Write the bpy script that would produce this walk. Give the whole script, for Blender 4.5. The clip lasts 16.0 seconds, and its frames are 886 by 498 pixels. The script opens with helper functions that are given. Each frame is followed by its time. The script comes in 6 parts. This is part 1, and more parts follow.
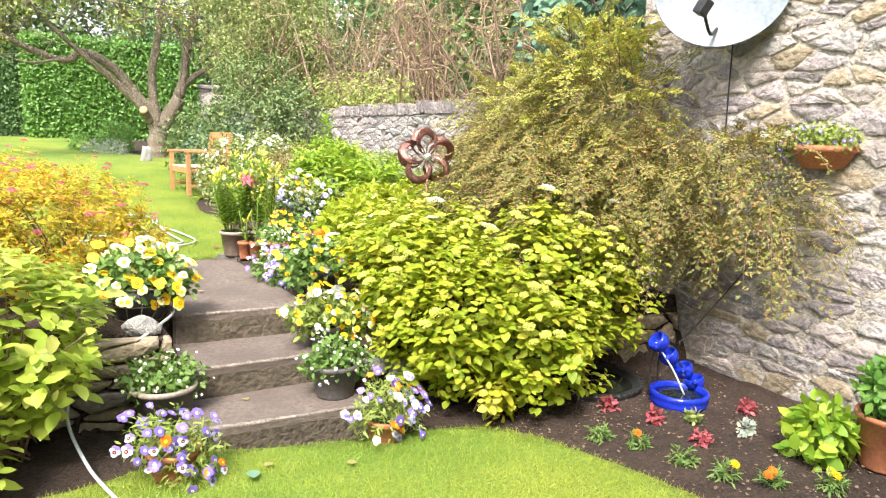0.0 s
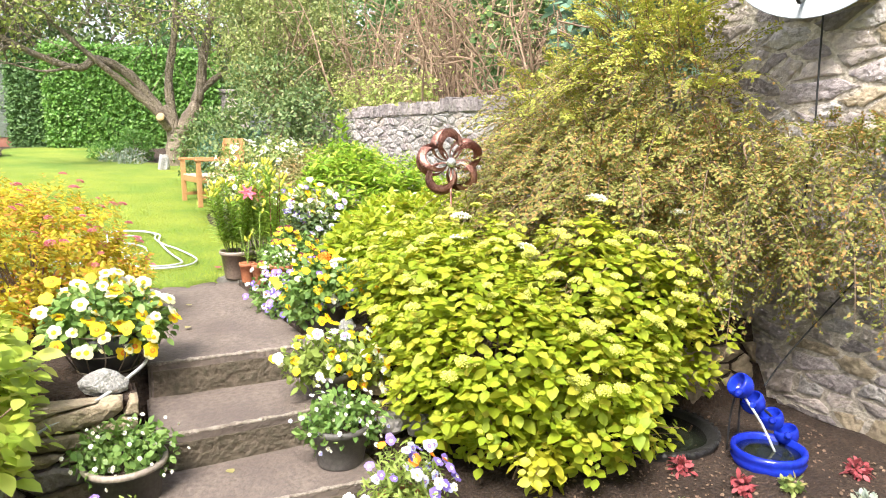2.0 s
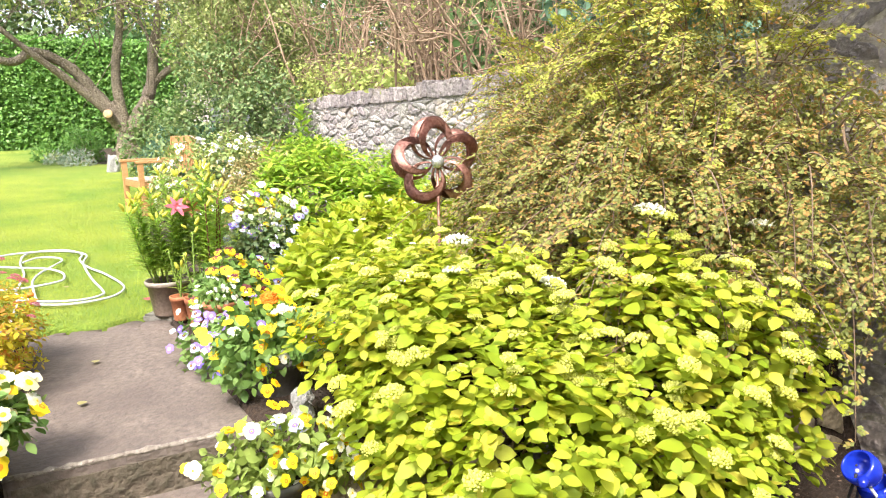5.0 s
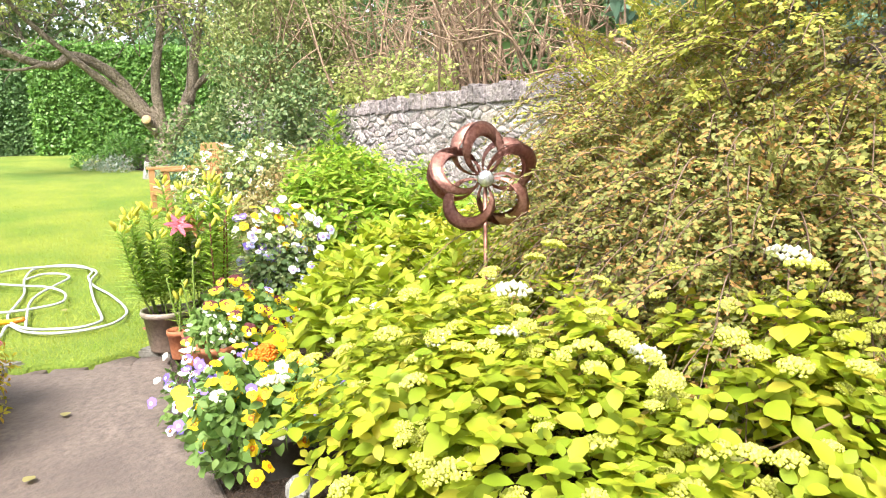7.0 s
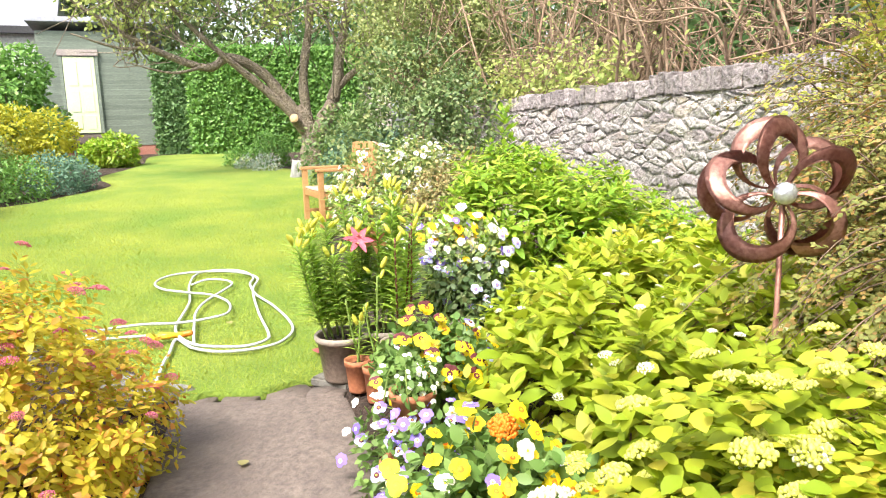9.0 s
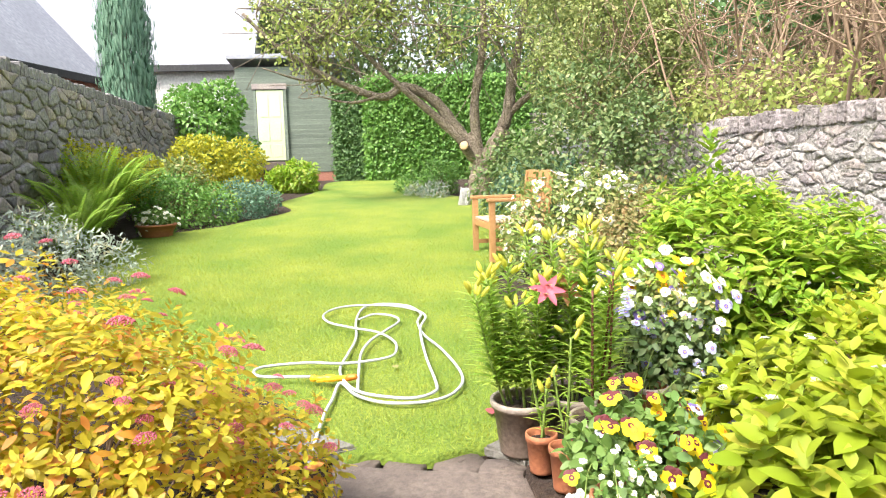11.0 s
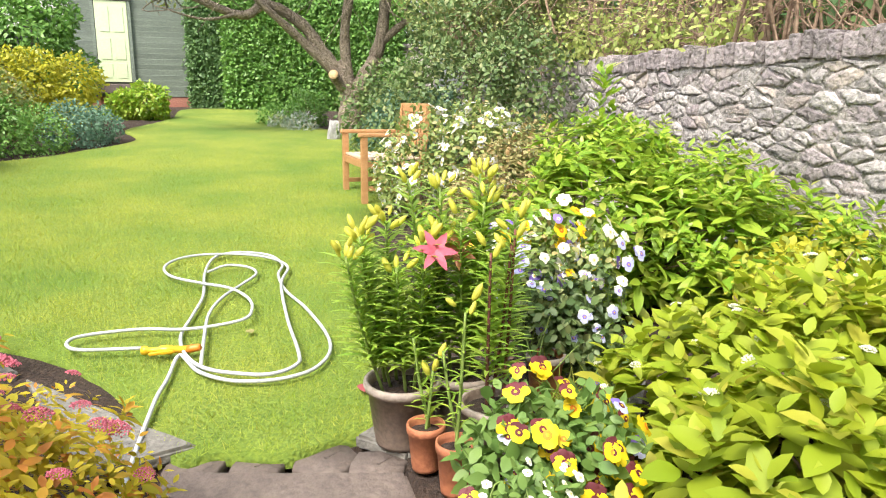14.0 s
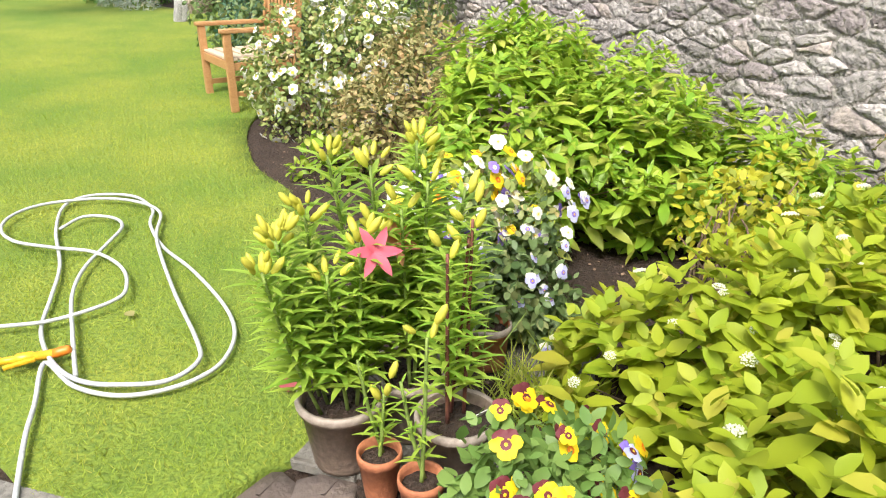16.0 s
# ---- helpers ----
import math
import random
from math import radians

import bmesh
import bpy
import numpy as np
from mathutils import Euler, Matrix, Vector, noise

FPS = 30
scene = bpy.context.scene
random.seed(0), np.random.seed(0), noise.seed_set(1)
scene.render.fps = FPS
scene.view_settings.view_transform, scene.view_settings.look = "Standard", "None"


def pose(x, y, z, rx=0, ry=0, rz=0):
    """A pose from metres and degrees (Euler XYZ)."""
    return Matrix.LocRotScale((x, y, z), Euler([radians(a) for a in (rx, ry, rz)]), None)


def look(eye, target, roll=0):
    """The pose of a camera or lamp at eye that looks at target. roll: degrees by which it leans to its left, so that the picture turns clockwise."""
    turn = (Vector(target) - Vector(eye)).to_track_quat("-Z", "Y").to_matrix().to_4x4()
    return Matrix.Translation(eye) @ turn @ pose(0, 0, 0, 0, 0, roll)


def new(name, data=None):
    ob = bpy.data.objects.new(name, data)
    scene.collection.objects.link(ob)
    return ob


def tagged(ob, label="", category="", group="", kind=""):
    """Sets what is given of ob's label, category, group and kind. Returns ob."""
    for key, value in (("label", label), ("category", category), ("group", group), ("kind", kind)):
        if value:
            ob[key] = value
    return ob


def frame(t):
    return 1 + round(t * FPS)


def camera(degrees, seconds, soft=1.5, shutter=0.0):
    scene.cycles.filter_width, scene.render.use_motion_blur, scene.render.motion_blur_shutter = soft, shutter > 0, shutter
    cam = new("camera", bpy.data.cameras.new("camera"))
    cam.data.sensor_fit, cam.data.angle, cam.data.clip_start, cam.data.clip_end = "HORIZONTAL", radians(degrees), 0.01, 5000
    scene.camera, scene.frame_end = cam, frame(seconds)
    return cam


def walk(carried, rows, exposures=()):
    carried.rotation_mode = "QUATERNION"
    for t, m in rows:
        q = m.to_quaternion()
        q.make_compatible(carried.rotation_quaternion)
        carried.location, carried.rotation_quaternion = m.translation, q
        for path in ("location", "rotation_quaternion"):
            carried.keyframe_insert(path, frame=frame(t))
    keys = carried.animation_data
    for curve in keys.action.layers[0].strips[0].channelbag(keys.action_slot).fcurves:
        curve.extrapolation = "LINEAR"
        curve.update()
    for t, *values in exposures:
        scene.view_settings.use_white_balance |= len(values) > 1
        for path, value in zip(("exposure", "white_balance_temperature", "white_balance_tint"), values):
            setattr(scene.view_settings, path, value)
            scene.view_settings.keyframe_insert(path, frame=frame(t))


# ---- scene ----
cam = camera(66.5, 16.0, soft=1.1)
PATH = [
    (0, (-0.813, -4.121, 1.084), (0.250, -2.457, 0.765), 1.8),
    (0.5, (-0.694, -3.964, 1.103), (0.363, -2.298, 0.777), 1.0),
    (1, (-0.668, -3.709, 1.096), (0.380, -2.037, 0.769), -2.0),
    (1.5, (-0.592, -3.579, 1.109), (0.444, -1.908, 0.741), -1.2),
    (2, (-0.388, -3.478, 1.110), (0.597, -1.768, 0.785), 0.2),
    (2.5, (-0.238, -3.384, 1.114), (0.668, -1.630, 0.789), -0.4),
    (3, (-0.169, -3.190, 1.102), (0.735, -1.436, 0.774), -0.7),
    (3.5, (-0.128, -2.939, 1.113), (0.865, -1.233, 0.796), -2.0),
    (4, (-0.047, -2.811, 1.125), (0.971, -1.123, 0.784), -1.4),
    (6.3, (0.316, -2.100, 1.109), (1.367, -0.438, 0.745), -1.9),
    (6.5, (0.348, -2.053, 1.109), (1.363, -0.371, 0.738), -1.8),
    (7, (0.472, -1.915, 1.113), (1.403, -0.175, 0.786), -0.9),
    (7.5, (0.525, -1.761, 1.120), (1.272, 0.075, 0.849), -1.6),
    (8, (0.482, -1.533, 1.122), (1.319, 0.260, 0.830), -1.5),
    (8.5, (0.367, -1.329, 1.144), (1.168, 0.479, 0.843), -1.8),
    (9, (0.349, -1.205, 1.141), (0.948, 0.674, 0.808), -1.5),
    (9.5, (0.430, -1.046, 1.164), (0.855, 0.889, 0.890), -0.9),
    (10, (0.458, -0.936, 1.171), (0.634, 1.042, 0.928), -1.5),
    (10.2, (0.442, -0.884, 1.177), (0.581, 1.096, 0.935), -1.5),
    (12.3, (0.229, -0.548, 1.113), (0.387, 1.428, 0.843), -1.9),
    (12.5, (0.230, -0.540, 1.109), (0.423, 1.430, 0.826), -1.8),
    (13, (0.239, -0.501, 1.103), (0.577, 1.441, 0.764), -0.6),
    (13.5, (0.305, -0.367, 1.100), (0.746, 1.541, 0.696), -0.4),
    (14, (0.396, -0.178, 1.141), (0.906, 1.706, 0.706), 0.8),
    (14.5, (0.425, -0.078, 1.204), (0.891, 1.801, 0.701), -0.7),
    (15, (0.386, 0.112, 1.222), (1.059, 1.894, 0.611), -0.4),
    (15.5, (0.336, 0.261, 1.321), (1.076, 1.965, 0.580), -1.3),
    (16, (0.375, 0.348, 1.353), (1.192, 1.989, 0.553), -0.1),
]
walk(cam, [(t, look(eye, target, roll)) for t, eye, target, roll in PATH], exposures=((0, 1.74), (4, 1.76), (8, 1.72), (12.5, 1.54), (14, 1.36), (16, 1.2)))

# ---- light ----
world = bpy.data.worlds.new("sky")
scene.world = world
world.use_nodes = True
wn, wl = world.node_tree.nodes, world.node_tree.links
sky = wn.new("ShaderNodeTexSky")
sky.sky_type = "NISHITA"
sky.sun_disc = False
sky.sun_elevation, sky.sun_rotation = radians(53), radians(225)
sky.dust_density, sky.ozone_density = 4.0, 1.0
pale = wn.new("ShaderNodeHueSaturation")
pale.inputs["Saturation"].default_value = 0.35
wl.new(sky.outputs[0], pale.inputs["Color"])
wl.new(pale.outputs[0], wn["Background"].inputs["Color"])
wn["Background"].inputs["Strength"].default_value = 0.15
sun = new("sun", bpy.data.lights.new("sun", "SUN"))
sun.data.energy, sun.data.angle, sun.data.color = 2.05, radians(20), (1.0, 0.92, 0.81)
sun.matrix_world = look((0, 0, 0), (0.42, 0.42, -0.80))

# ---- materials ----


def nodes_of(name):
    m = bpy.data.materials.new(name)
    m.use_nodes = True
    n, l = m.node_tree.nodes, m.node_tree.links
    return m, n, l, n["Principled BSDF"]


def mix_of(n, l, fac, a, b):
    x = n.new("ShaderNodeMix")
    x.data_type = "RGBA"
    for v, i in ((fac, 0), (a, 6), (b, 7)):
        if hasattr(v, "links"):
            l.new(v, x.inputs[i])
        else:
            x.inputs[i].default_value = v if i == 0 else (*v, 1.0)
    return x.outputs[2]


def noise_of(n, l, scale, detail=4.0, lo=0.35, hi=0.65, stretch=None):
    geo = n.new("ShaderNodeNewGeometry")
    t = n.new("ShaderNodeTexNoise")
    t.inputs["Scale"].default_value, t.inputs["Detail"].default_value = scale, detail
    src = geo.outputs["Position"]
    if stretch:
        mp = n.new("ShaderNodeMapping")
        mp.inputs["Scale"].default_value = stretch
        l.new(src, mp.inputs["Vector"])
        src = mp.outputs[0]
    l.new(src, t.inputs["Vector"])
    r = n.new("ShaderNodeMapRange")
    r.inputs[1].default_value, r.inputs[2].default_value = lo, hi
    l.new(t.outputs["Fac"], r.inputs[0])
    return r.outputs[0]


def surface(name, c1, c2, c3=None, coarse=3.0, fine=40.0, rough=0.8, bump=0.3, metal=0.0, each=0.0, stretch=None, spec=0.5):
    """Two scales of mottling between c1, c2 and c3; each: how far single pieces differ."""
    m, n, l, p = nodes_of(name)
    big, small = noise_of(n, l, coarse, 5, stretch=stretch), noise_of(n, l, fine, 6, 0.3, 0.7, stretch=stretch)
    col = mix_of(n, l, big, c1, c2)
    if c3:
        col = mix_of(n, l, small, col, c3)
    else:
        col = mix_of(n, l, small, col, tuple(v * 0.72 for v in c1))
    if each:
        info = n.new("ShaderNodeObjectInfo")
        hs = n.new("ShaderNodeHueSaturation")
        rr = n.new("ShaderNodeMapRange")
        rr.inputs[3].default_value, rr.inputs[4].default_value = 1 - each, 1 + each
        l.new(info.outputs["Random"], rr.inputs[0])
        l.new(rr.outputs[0], hs.inputs["Value"])
        l.new(col, hs.inputs["Color"])
        col = hs.outputs[0]
    l.new(col, p.inputs["Base Color"])
    p.inputs["Roughness"].default_value, p.inputs["Metallic"].default_value = rough, metal
    p.inputs["Specular IOR Level"].default_value = spec
    if bump:
        b = n.new("ShaderNodeBump")
        b.inputs["Strength"].default_value, b.inputs["Distance"].default_value = bump, 0.02
        l.new(small, b.inputs["Height"])
        l.new(b.outputs[0], p.inputs["Normal"])
    return m


def leafy(name, c1, c2, c3=None, rough=0.5, through_light=0.35, single=False, odd=0.08):
    """Leaf tissue: colour differs from leaf to leaf, light shines through."""
    m, n, l, p = nodes_of(name)
    if single:
        rnd = n.new("ShaderNodeObjectInfo").outputs["Random"]
    else:
        rnd = n.new("ShaderNodeNewGeometry").outputs["Random Per Island"]
    col = mix_of(n, l, rnd, c1, c2)
    patch = noise_of(n, l, 2.5, 3, 0.4, 0.65)
    if c3:
        r = n.new("ShaderNodeMapRange")
        r.inputs[1].default_value, r.inputs[2].default_value = 1 - 3 * odd, 1 - odd
        w = n.new("ShaderNodeTexWhiteNoise")
        w.noise_dimensions = "1D"
        l.new(rnd, w.inputs["W"])
        l.new(w.outputs["Value"], r.inputs[0])
        col = mix_of(n, l, r.outputs[0], col, c3)
    dim = mix_of(n, l, patch, col, tuple(0.5 * (a + b) * 0.85 for a, b in zip(c1, c2)))
    x = n.new("ShaderNodeMix")
    x.data_type = "RGBA"
    x.inputs[0].default_value = 0.35
    l.new(col, x.inputs[6])
    l.new(dim, x.inputs[7])
    col = x.outputs[2]
    l.new(col, p.inputs["Base Color"])
    p.inputs["Roughness"].default_value = rough
    t = n.new("ShaderNodeBsdfTranslucent")
    l.new(col, t.inputs["Color"])
    s = n.new("ShaderNodeMixShader")
    s.inputs[0].default_value = through_light
    l.new(p.outputs[0], s.inputs[1])
    l.new(t.outputs[0], s.inputs[2])
    l.new(s.outputs[0], n["Material Output"].inputs["Surface"])
    return m


def grassy(name, c1, c2, c3):
    """Grass blades: lush and yellowed patches, single blades paler or dry."""
    m, n, l, p = nodes_of(name)
    patch, spot = noise_of(n, l, 1.1, 4, 0.36, 0.64), noise_of(n, l, 7.0, 3, 0.3, 0.75)
    rnd = n.new("ShaderNodeNewGeometry").outputs["Random Per Island"]
    col = mix_of(n, l, patch, c1, c2)
    col = mix_of(n, l, spot, col, tuple(0.5 * (a + b) for a, b in zip(c1, c2)))
    r = n.new("ShaderNodeMapRange")
    r.inputs[1].default_value, r.inputs[2].default_value, r.inputs[4].default_value = 0.45, 1.0, 0.55
    l.new(rnd, r.inputs[0])
    col = mix_of(n, l, r.outputs[0], col, c3)
    l.new(col, p.inputs["Base Color"])
    p.inputs["Roughness"].default_value = 0.7
    t = n.new("ShaderNodeBsdfTranslucent")
    l.new(col, t.inputs["Color"])
    s = n.new("ShaderNodeMixShader")
    s.inputs[0].default_value = 0.3
    l.new(p.outputs[0], s.inputs[1])
    l.new(t.outputs[0], s.inputs[2])
    l.new(s.outputs[0], n["Material Output"].inputs["Surface"])
    return m


M_soil = surface("soil", (0.048, 0.029, 0.020), (0.082, 0.051, 0.035), (0.030, 0.019, 0.014), 4, 55, 0.95, 0.9)
M_lawn = surface("lawn_turf", (0.130, 0.225, 0.020), (0.310, 0.345, 0.042), (0.110, 0.180, 0.022), 1.1, 60, 0.9, 0.6)
M_blade = grassy("grass_blade", (0.175, 0.310, 0.025), (0.430, 0.465, 0.055), (0.500, 0.450, 0.120))
M_stone = surface("wall_stone", (0.413, 0.358, 0.337), (0.551, 0.476, 0.415), (0.303, 0.265, 0.259), 2.6, 24, 0.9, 0.7, each=0.28)
M_stone_mauve = surface("mauve_grey_stone", (0.320, 0.280, 0.285), (0.440, 0.390, 0.380), (0.235, 0.205, 0.210), 3.5, 26, 0.92, 0.9, each=0.3)
M_stone_pale = surface("pale_grey_stone", (0.400, 0.370, 0.360), (0.530, 0.495, 0.470), (0.290, 0.270, 0.265), 3.5, 26, 0.92, 0.9, each=0.25)
M_mortar_grey = surface("weathered_mortar", (0.370, 0.340, 0.320), (0.500, 0.465, 0.435), (0.245, 0.225, 0.215), 5, 34, 0.95, 0.9)
M_stone_dark = surface("whinstone", (0.286, 0.273, 0.273), (0.416, 0.403, 0.390), (0.195, 0.182, 0.195), 2.6, 24, 0.9, 0.7, each=0.3)
M_sand = surface("sandstone", (0.36, 0.29, 0.20), (0.46, 0.38, 0.27), (0.26, 0.21, 0.15), 3, 30, 0.9, 0.6, each=0.2)
M_red = surface("red_brick", (0.33, 0.13, 0.09), (0.40, 0.19, 0.13), (0.24, 0.10, 0.08), 5, 40, 0.9, 0.5, each=0.2)
M_mortar = surface("lime_mortar", (0.486, 0.432, 0.365), (0.621, 0.567, 0.486), (0.324, 0.284, 0.243), 2, 30, 0.95, 0.7)
M_mortar_dark = surface("old_mortar", (0.320, 0.293, 0.274), (0.490, 0.452, 0.415), (0.189, 0.170, 0.170), 2, 30, 0.95, 0.7)
M_conc = surface("old_concrete", (0.120, 0.092, 0.080), (0.225, 0.180, 0.155), (0.105, 0.084, 0.074), 2.6, 38, 0.8, 0.3)
# concrete of the risers, darkened in colour for the shade on upright faces
M_riser_shade = surface("shaded_riser_concrete", (0.105, 0.082, 0.060), (0.165, 0.130, 0.098), (0.070, 0.060, 0.040), 4, 30, 0.9, 0.6)
M_nose = surface("worn_nosing", (0.274, 0.238, 0.202), (0.374, 0.338, 0.295), (0.173, 0.137, 0.115), 9, 60, 0.9, 0.5)
M_slab = surface("paving_slab", (0.180, 0.167, 0.149), (0.252, 0.239, 0.216), (0.117, 0.113, 0.099), 3, 40, 0.9, 0.4, each=0.15)
M_terra = surface("terracotta", (0.42, 0.15, 0.07), (0.52, 0.21, 0.10), (0.34, 0.12, 0.06), 6, 60, 0.75, 0.15)
M_pot = surface("grey_plastic_pot", (0.10, 0.095, 0.09), (0.14, 0.13, 0.12), (0.075, 0.07, 0.07), 6, 60, 0.55, 0.1)
M_brownpot = surface("brown_glazed_pot", (0.19, 0.14, 0.11), (0.27, 0.21, 0.17), (0.14, 0.105, 0.085), 6, 60, 0.45, 0.12)
M_rim = surface("pale_pot_rim", (0.36, 0.30, 0.26), (0.44, 0.38, 0.33), None, 8, 60, 0.6, 0.1)
M_blue = surface("blue_glaze", (0.01, 0.03, 0.42), (0.015, 0.05, 0.55), (0.01, 0.02, 0.33), 6, 40, 0.08, 0.0)
M_water = surface("dark_water", (0.015, 0.02, 0.012), (0.025, 0.03, 0.02), None, 4, 20, 0.04, 0.05)
M_liner = surface("black_liner", (0.02, 0.02, 0.02), (0.035, 0.035, 0.035), None, 6, 40, 0.5, 0.1)
M_teak = surface("teak", (0.46, 0.24, 0.10), (0.56, 0.32, 0.15), (0.36, 0.18, 0.07), 4, 50, 0.6, 0.15, stretch=(1, 6, 6))
M_teakpale = surface("weathered_slat", (0.60, 0.48, 0.36), (0.70, 0.58, 0.45), (0.48, 0.37, 0.27), 4, 50, 0.65, 0.15, stretch=(6, 1, 6))
M_copper = surface("copper", (0.40, 0.19, 0.15), (0.54, 0.31, 0.26), (0.26, 0.115, 0.09), 9, 70, 0.42, 0.08, metal=0.6)
M_silver = surface("silver_ball", (0.72, 0.74, 0.76), (0.85, 0.86, 0.88), (0.45, 0.47, 0.5), 30, 90, 0.15, 0.1, metal=0.7)
M_dish = surface("dish_paint", (0.22, 0.26, 0.30), (0.25, 0.29, 0.33), None, 2, 30, 0.35, 0.02)
M_black = surface("black_rubber", (0.02, 0.02, 0.022), (0.035, 0.035, 0.04), None, 5, 50, 0.5, 0.05)
M_hose = surface("pale_hose", (0.495, 0.513, 0.540), (0.612, 0.630, 0.648), (0.405, 0.423, 0.450), 12, 90, 0.45, 0.05)
M_yplastic = surface("yellow_plastic", (0.85, 0.45, 0.02), (0.95, 0.55, 0.03), None, 8, 60, 0.35, 0.03)
M_oplastic = surface("orange_plastic", (0.8, 0.22, 0.02), (0.85, 0.26, 0.03), None, 8, 60, 0.4, 0.03)
M_white = surface("white_tag", (0.78, 0.78, 0.76), (0.84, 0.84, 0.82), None, 8, 60, 0.5, 0.02)
M_bark = surface("apple_bark", (0.260, 0.202, 0.156), (0.390, 0.319, 0.247), (0.156, 0.130, 0.098), 5, 35, 0.95, 1.0)
M_cut = surface("fresh_cut_wood", (0.62, 0.42, 0.22), (0.72, 0.52, 0.30), None, 14, 50, 0.8, 0.1)
M_stem = surface("brown_stem", (0.20, 0.13, 0.09), (0.28, 0.20, 0.14), None, 8, 40, 0.9, 0.3)
M_twig = surface("bare_twig", (0.311, 0.220, 0.147), (0.428, 0.320, 0.222), (0.233, 0.150, 0.105), 2, 20, 0.9, 0.3)
M_gstem = surface("green_stem", (0.20, 0.30, 0.06), (0.28, 0.36, 0.09), None, 8, 40, 0.7, 0.1)
M_rstem = surface("dark_red_stem", (0.16, 0.05, 0.04), (0.22, 0.10, 0.05), None, 8, 40, 0.7, 0.1)
M_greywood = surface("grey_green_boards", (0.17, 0.20, 0.17), (0.23, 0.27, 0.22), (0.13, 0.16, 0.13), 1.5, 14, 0.85, 0.3, each=0.12, stretch=(1, 1, 8))
M_door = surface("pale_green_paint", (0.58, 0.68, 0.42), (0.64, 0.73, 0.48), (0.52, 0.62, 0.38), 2, 20, 0.6, 0.08)
M_slate = surface("roof_slate", (0.26, 0.27, 0.31), (0.34, 0.35, 0.40), (0.21, 0.22, 0.26), 0.8, 8, 0.7, 0.2)
M_render = surface("white_render", (0.72, 0.71, 0.68), (0.80, 0.79, 0.76), None, 1, 12, 0.9, 0.1)
M_fascia = surface("black_fascia", (0.03, 0.03, 0.035), (0.05, 0.05, 0.05), None, 2, 12, 0.6, 0.05)
M_owl = surface("grey_cast_stone", (0.38, 0.37, 0.36), (0.55, 0.54, 0.52), (0.24, 0.24, 0.24), 20, 90, 0.9, 0.6)
M_wire = surface("rusty_wire", (0.14, 0.11, 0.08), (0.2, 0.16, 0.12), None, 20, 90, 0.6, 0.1)

L_hyd = leafy("hydrangea_leaf", (0.240, 0.345, 0.016), (0.440, 0.490, 0.030), (0.600, 0.530, 0.060), 0.6, 0.4)
L_hyd1 = leafy("hydrangea_leaf_near", (0.240, 0.345, 0.016), (0.440, 0.490, 0.030), (0.600, 0.530, 0.060), 0.6, 0.4, single=True)
L_hydb = leafy("hydrangea_back_leaf", (0.250, 0.360, 0.016), (0.420, 0.480, 0.030), (0.500, 0.470, 0.060), 0.62, 0.42)
L_hydb1 = leafy("hydrangea_back_leaf_near", (0.250, 0.360, 0.016), (0.420, 0.480, 0.030), (0.500, 0.470, 0.060), 0.62, 0.42, single=True)
L_hydl = leafy("pale_hydrangea_leaf", (0.322, 0.454, 0.054), (0.506, 0.583, 0.090), (0.598, 0.594, 0.162), 0.42, 0.4)
L_hydl1 = leafy("pale_hydrangea_leaf_near", (0.322, 0.454, 0.054), (0.506, 0.583, 0.090), (0.598, 0.594, 0.162), 0.42, 0.4, single=True)
L_corymb = leafy("unripe_corymb", (0.60, 0.63, 0.09), (0.74, 0.74, 0.20), None, 0.7, 0.3)
L_lace = leafy("cream_floret", (0.75, 0.76, 0.55), (0.84, 0.84, 0.70), None, 0.7, 0.3)
L_cot = leafy("cotoneaster_leaf", (0.135, 0.170, 0.038), (0.330, 0.325, 0.080), (0.480, 0.255, 0.085), 0.65, 0.3, odd=0.11)
L_cottop = leafy("cotoneaster_young_leaf", (0.270, 0.320, 0.045), (0.480, 0.490, 0.080), (0.560, 0.420, 0.105), 0.55, 0.35)
L_spi = leafy("spirea_leaf", (0.42, 0.40, 0.02), (0.68, 0.54, 0.04), (0.66, 0.25, 0.05), 0.5, 0.4, odd=0.09)
L_pink = leafy("spirea_blossom", (0.62, 0.14, 0.22), (0.72, 0.24, 0.32), (0.5, 0.1, 0.14), 0.7, 0.3)
L_shrub = leafy("bright_shrub_leaf", (0.180, 0.360, 0.028), (0.430, 0.560, 0.058), (0.446, 0.468, 0.089), 0.4, 0.4)
L_shrub1 = leafy("fresh_green_leaf", (0.180, 0.360, 0.028), (0.430, 0.560, 0.058), None, 0.45, 0.4, single=True)
L_dark = leafy("dark_shrub_leaf", (0.088, 0.160, 0.056), (0.192, 0.272, 0.088), (0.320, 0.352, 0.144), 0.5, 0.3)
L_teal = leafy("blue_green_leaf", (0.112, 0.238, 0.154), (0.224, 0.364, 0.252), None, 0.5, 0.3)
L_rose = leafy("rose_leaf", (0.168, 0.266, 0.070), (0.336, 0.392, 0.112), (0.504, 0.392, 0.168), 0.5, 0.3)
L_heath = leafy("heath_leaf", (0.253, 0.241, 0.092), (0.391, 0.345, 0.138), (0.460, 0.299, 0.138), 0.6, 0.3)
L_petal = leafy("white_petal", (0.80, 0.80, 0.78), (0.88, 0.88, 0.86), None, 0.7, 0.3)
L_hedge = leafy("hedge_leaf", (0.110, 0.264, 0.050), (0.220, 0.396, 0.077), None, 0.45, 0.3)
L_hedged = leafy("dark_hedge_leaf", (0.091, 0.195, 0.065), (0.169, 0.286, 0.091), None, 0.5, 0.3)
L_apple = leafy("apple_leaf", (0.290, 0.392, 0.102), (0.493, 0.551, 0.160), (0.609, 0.609, 0.232), 0.5, 0.4)
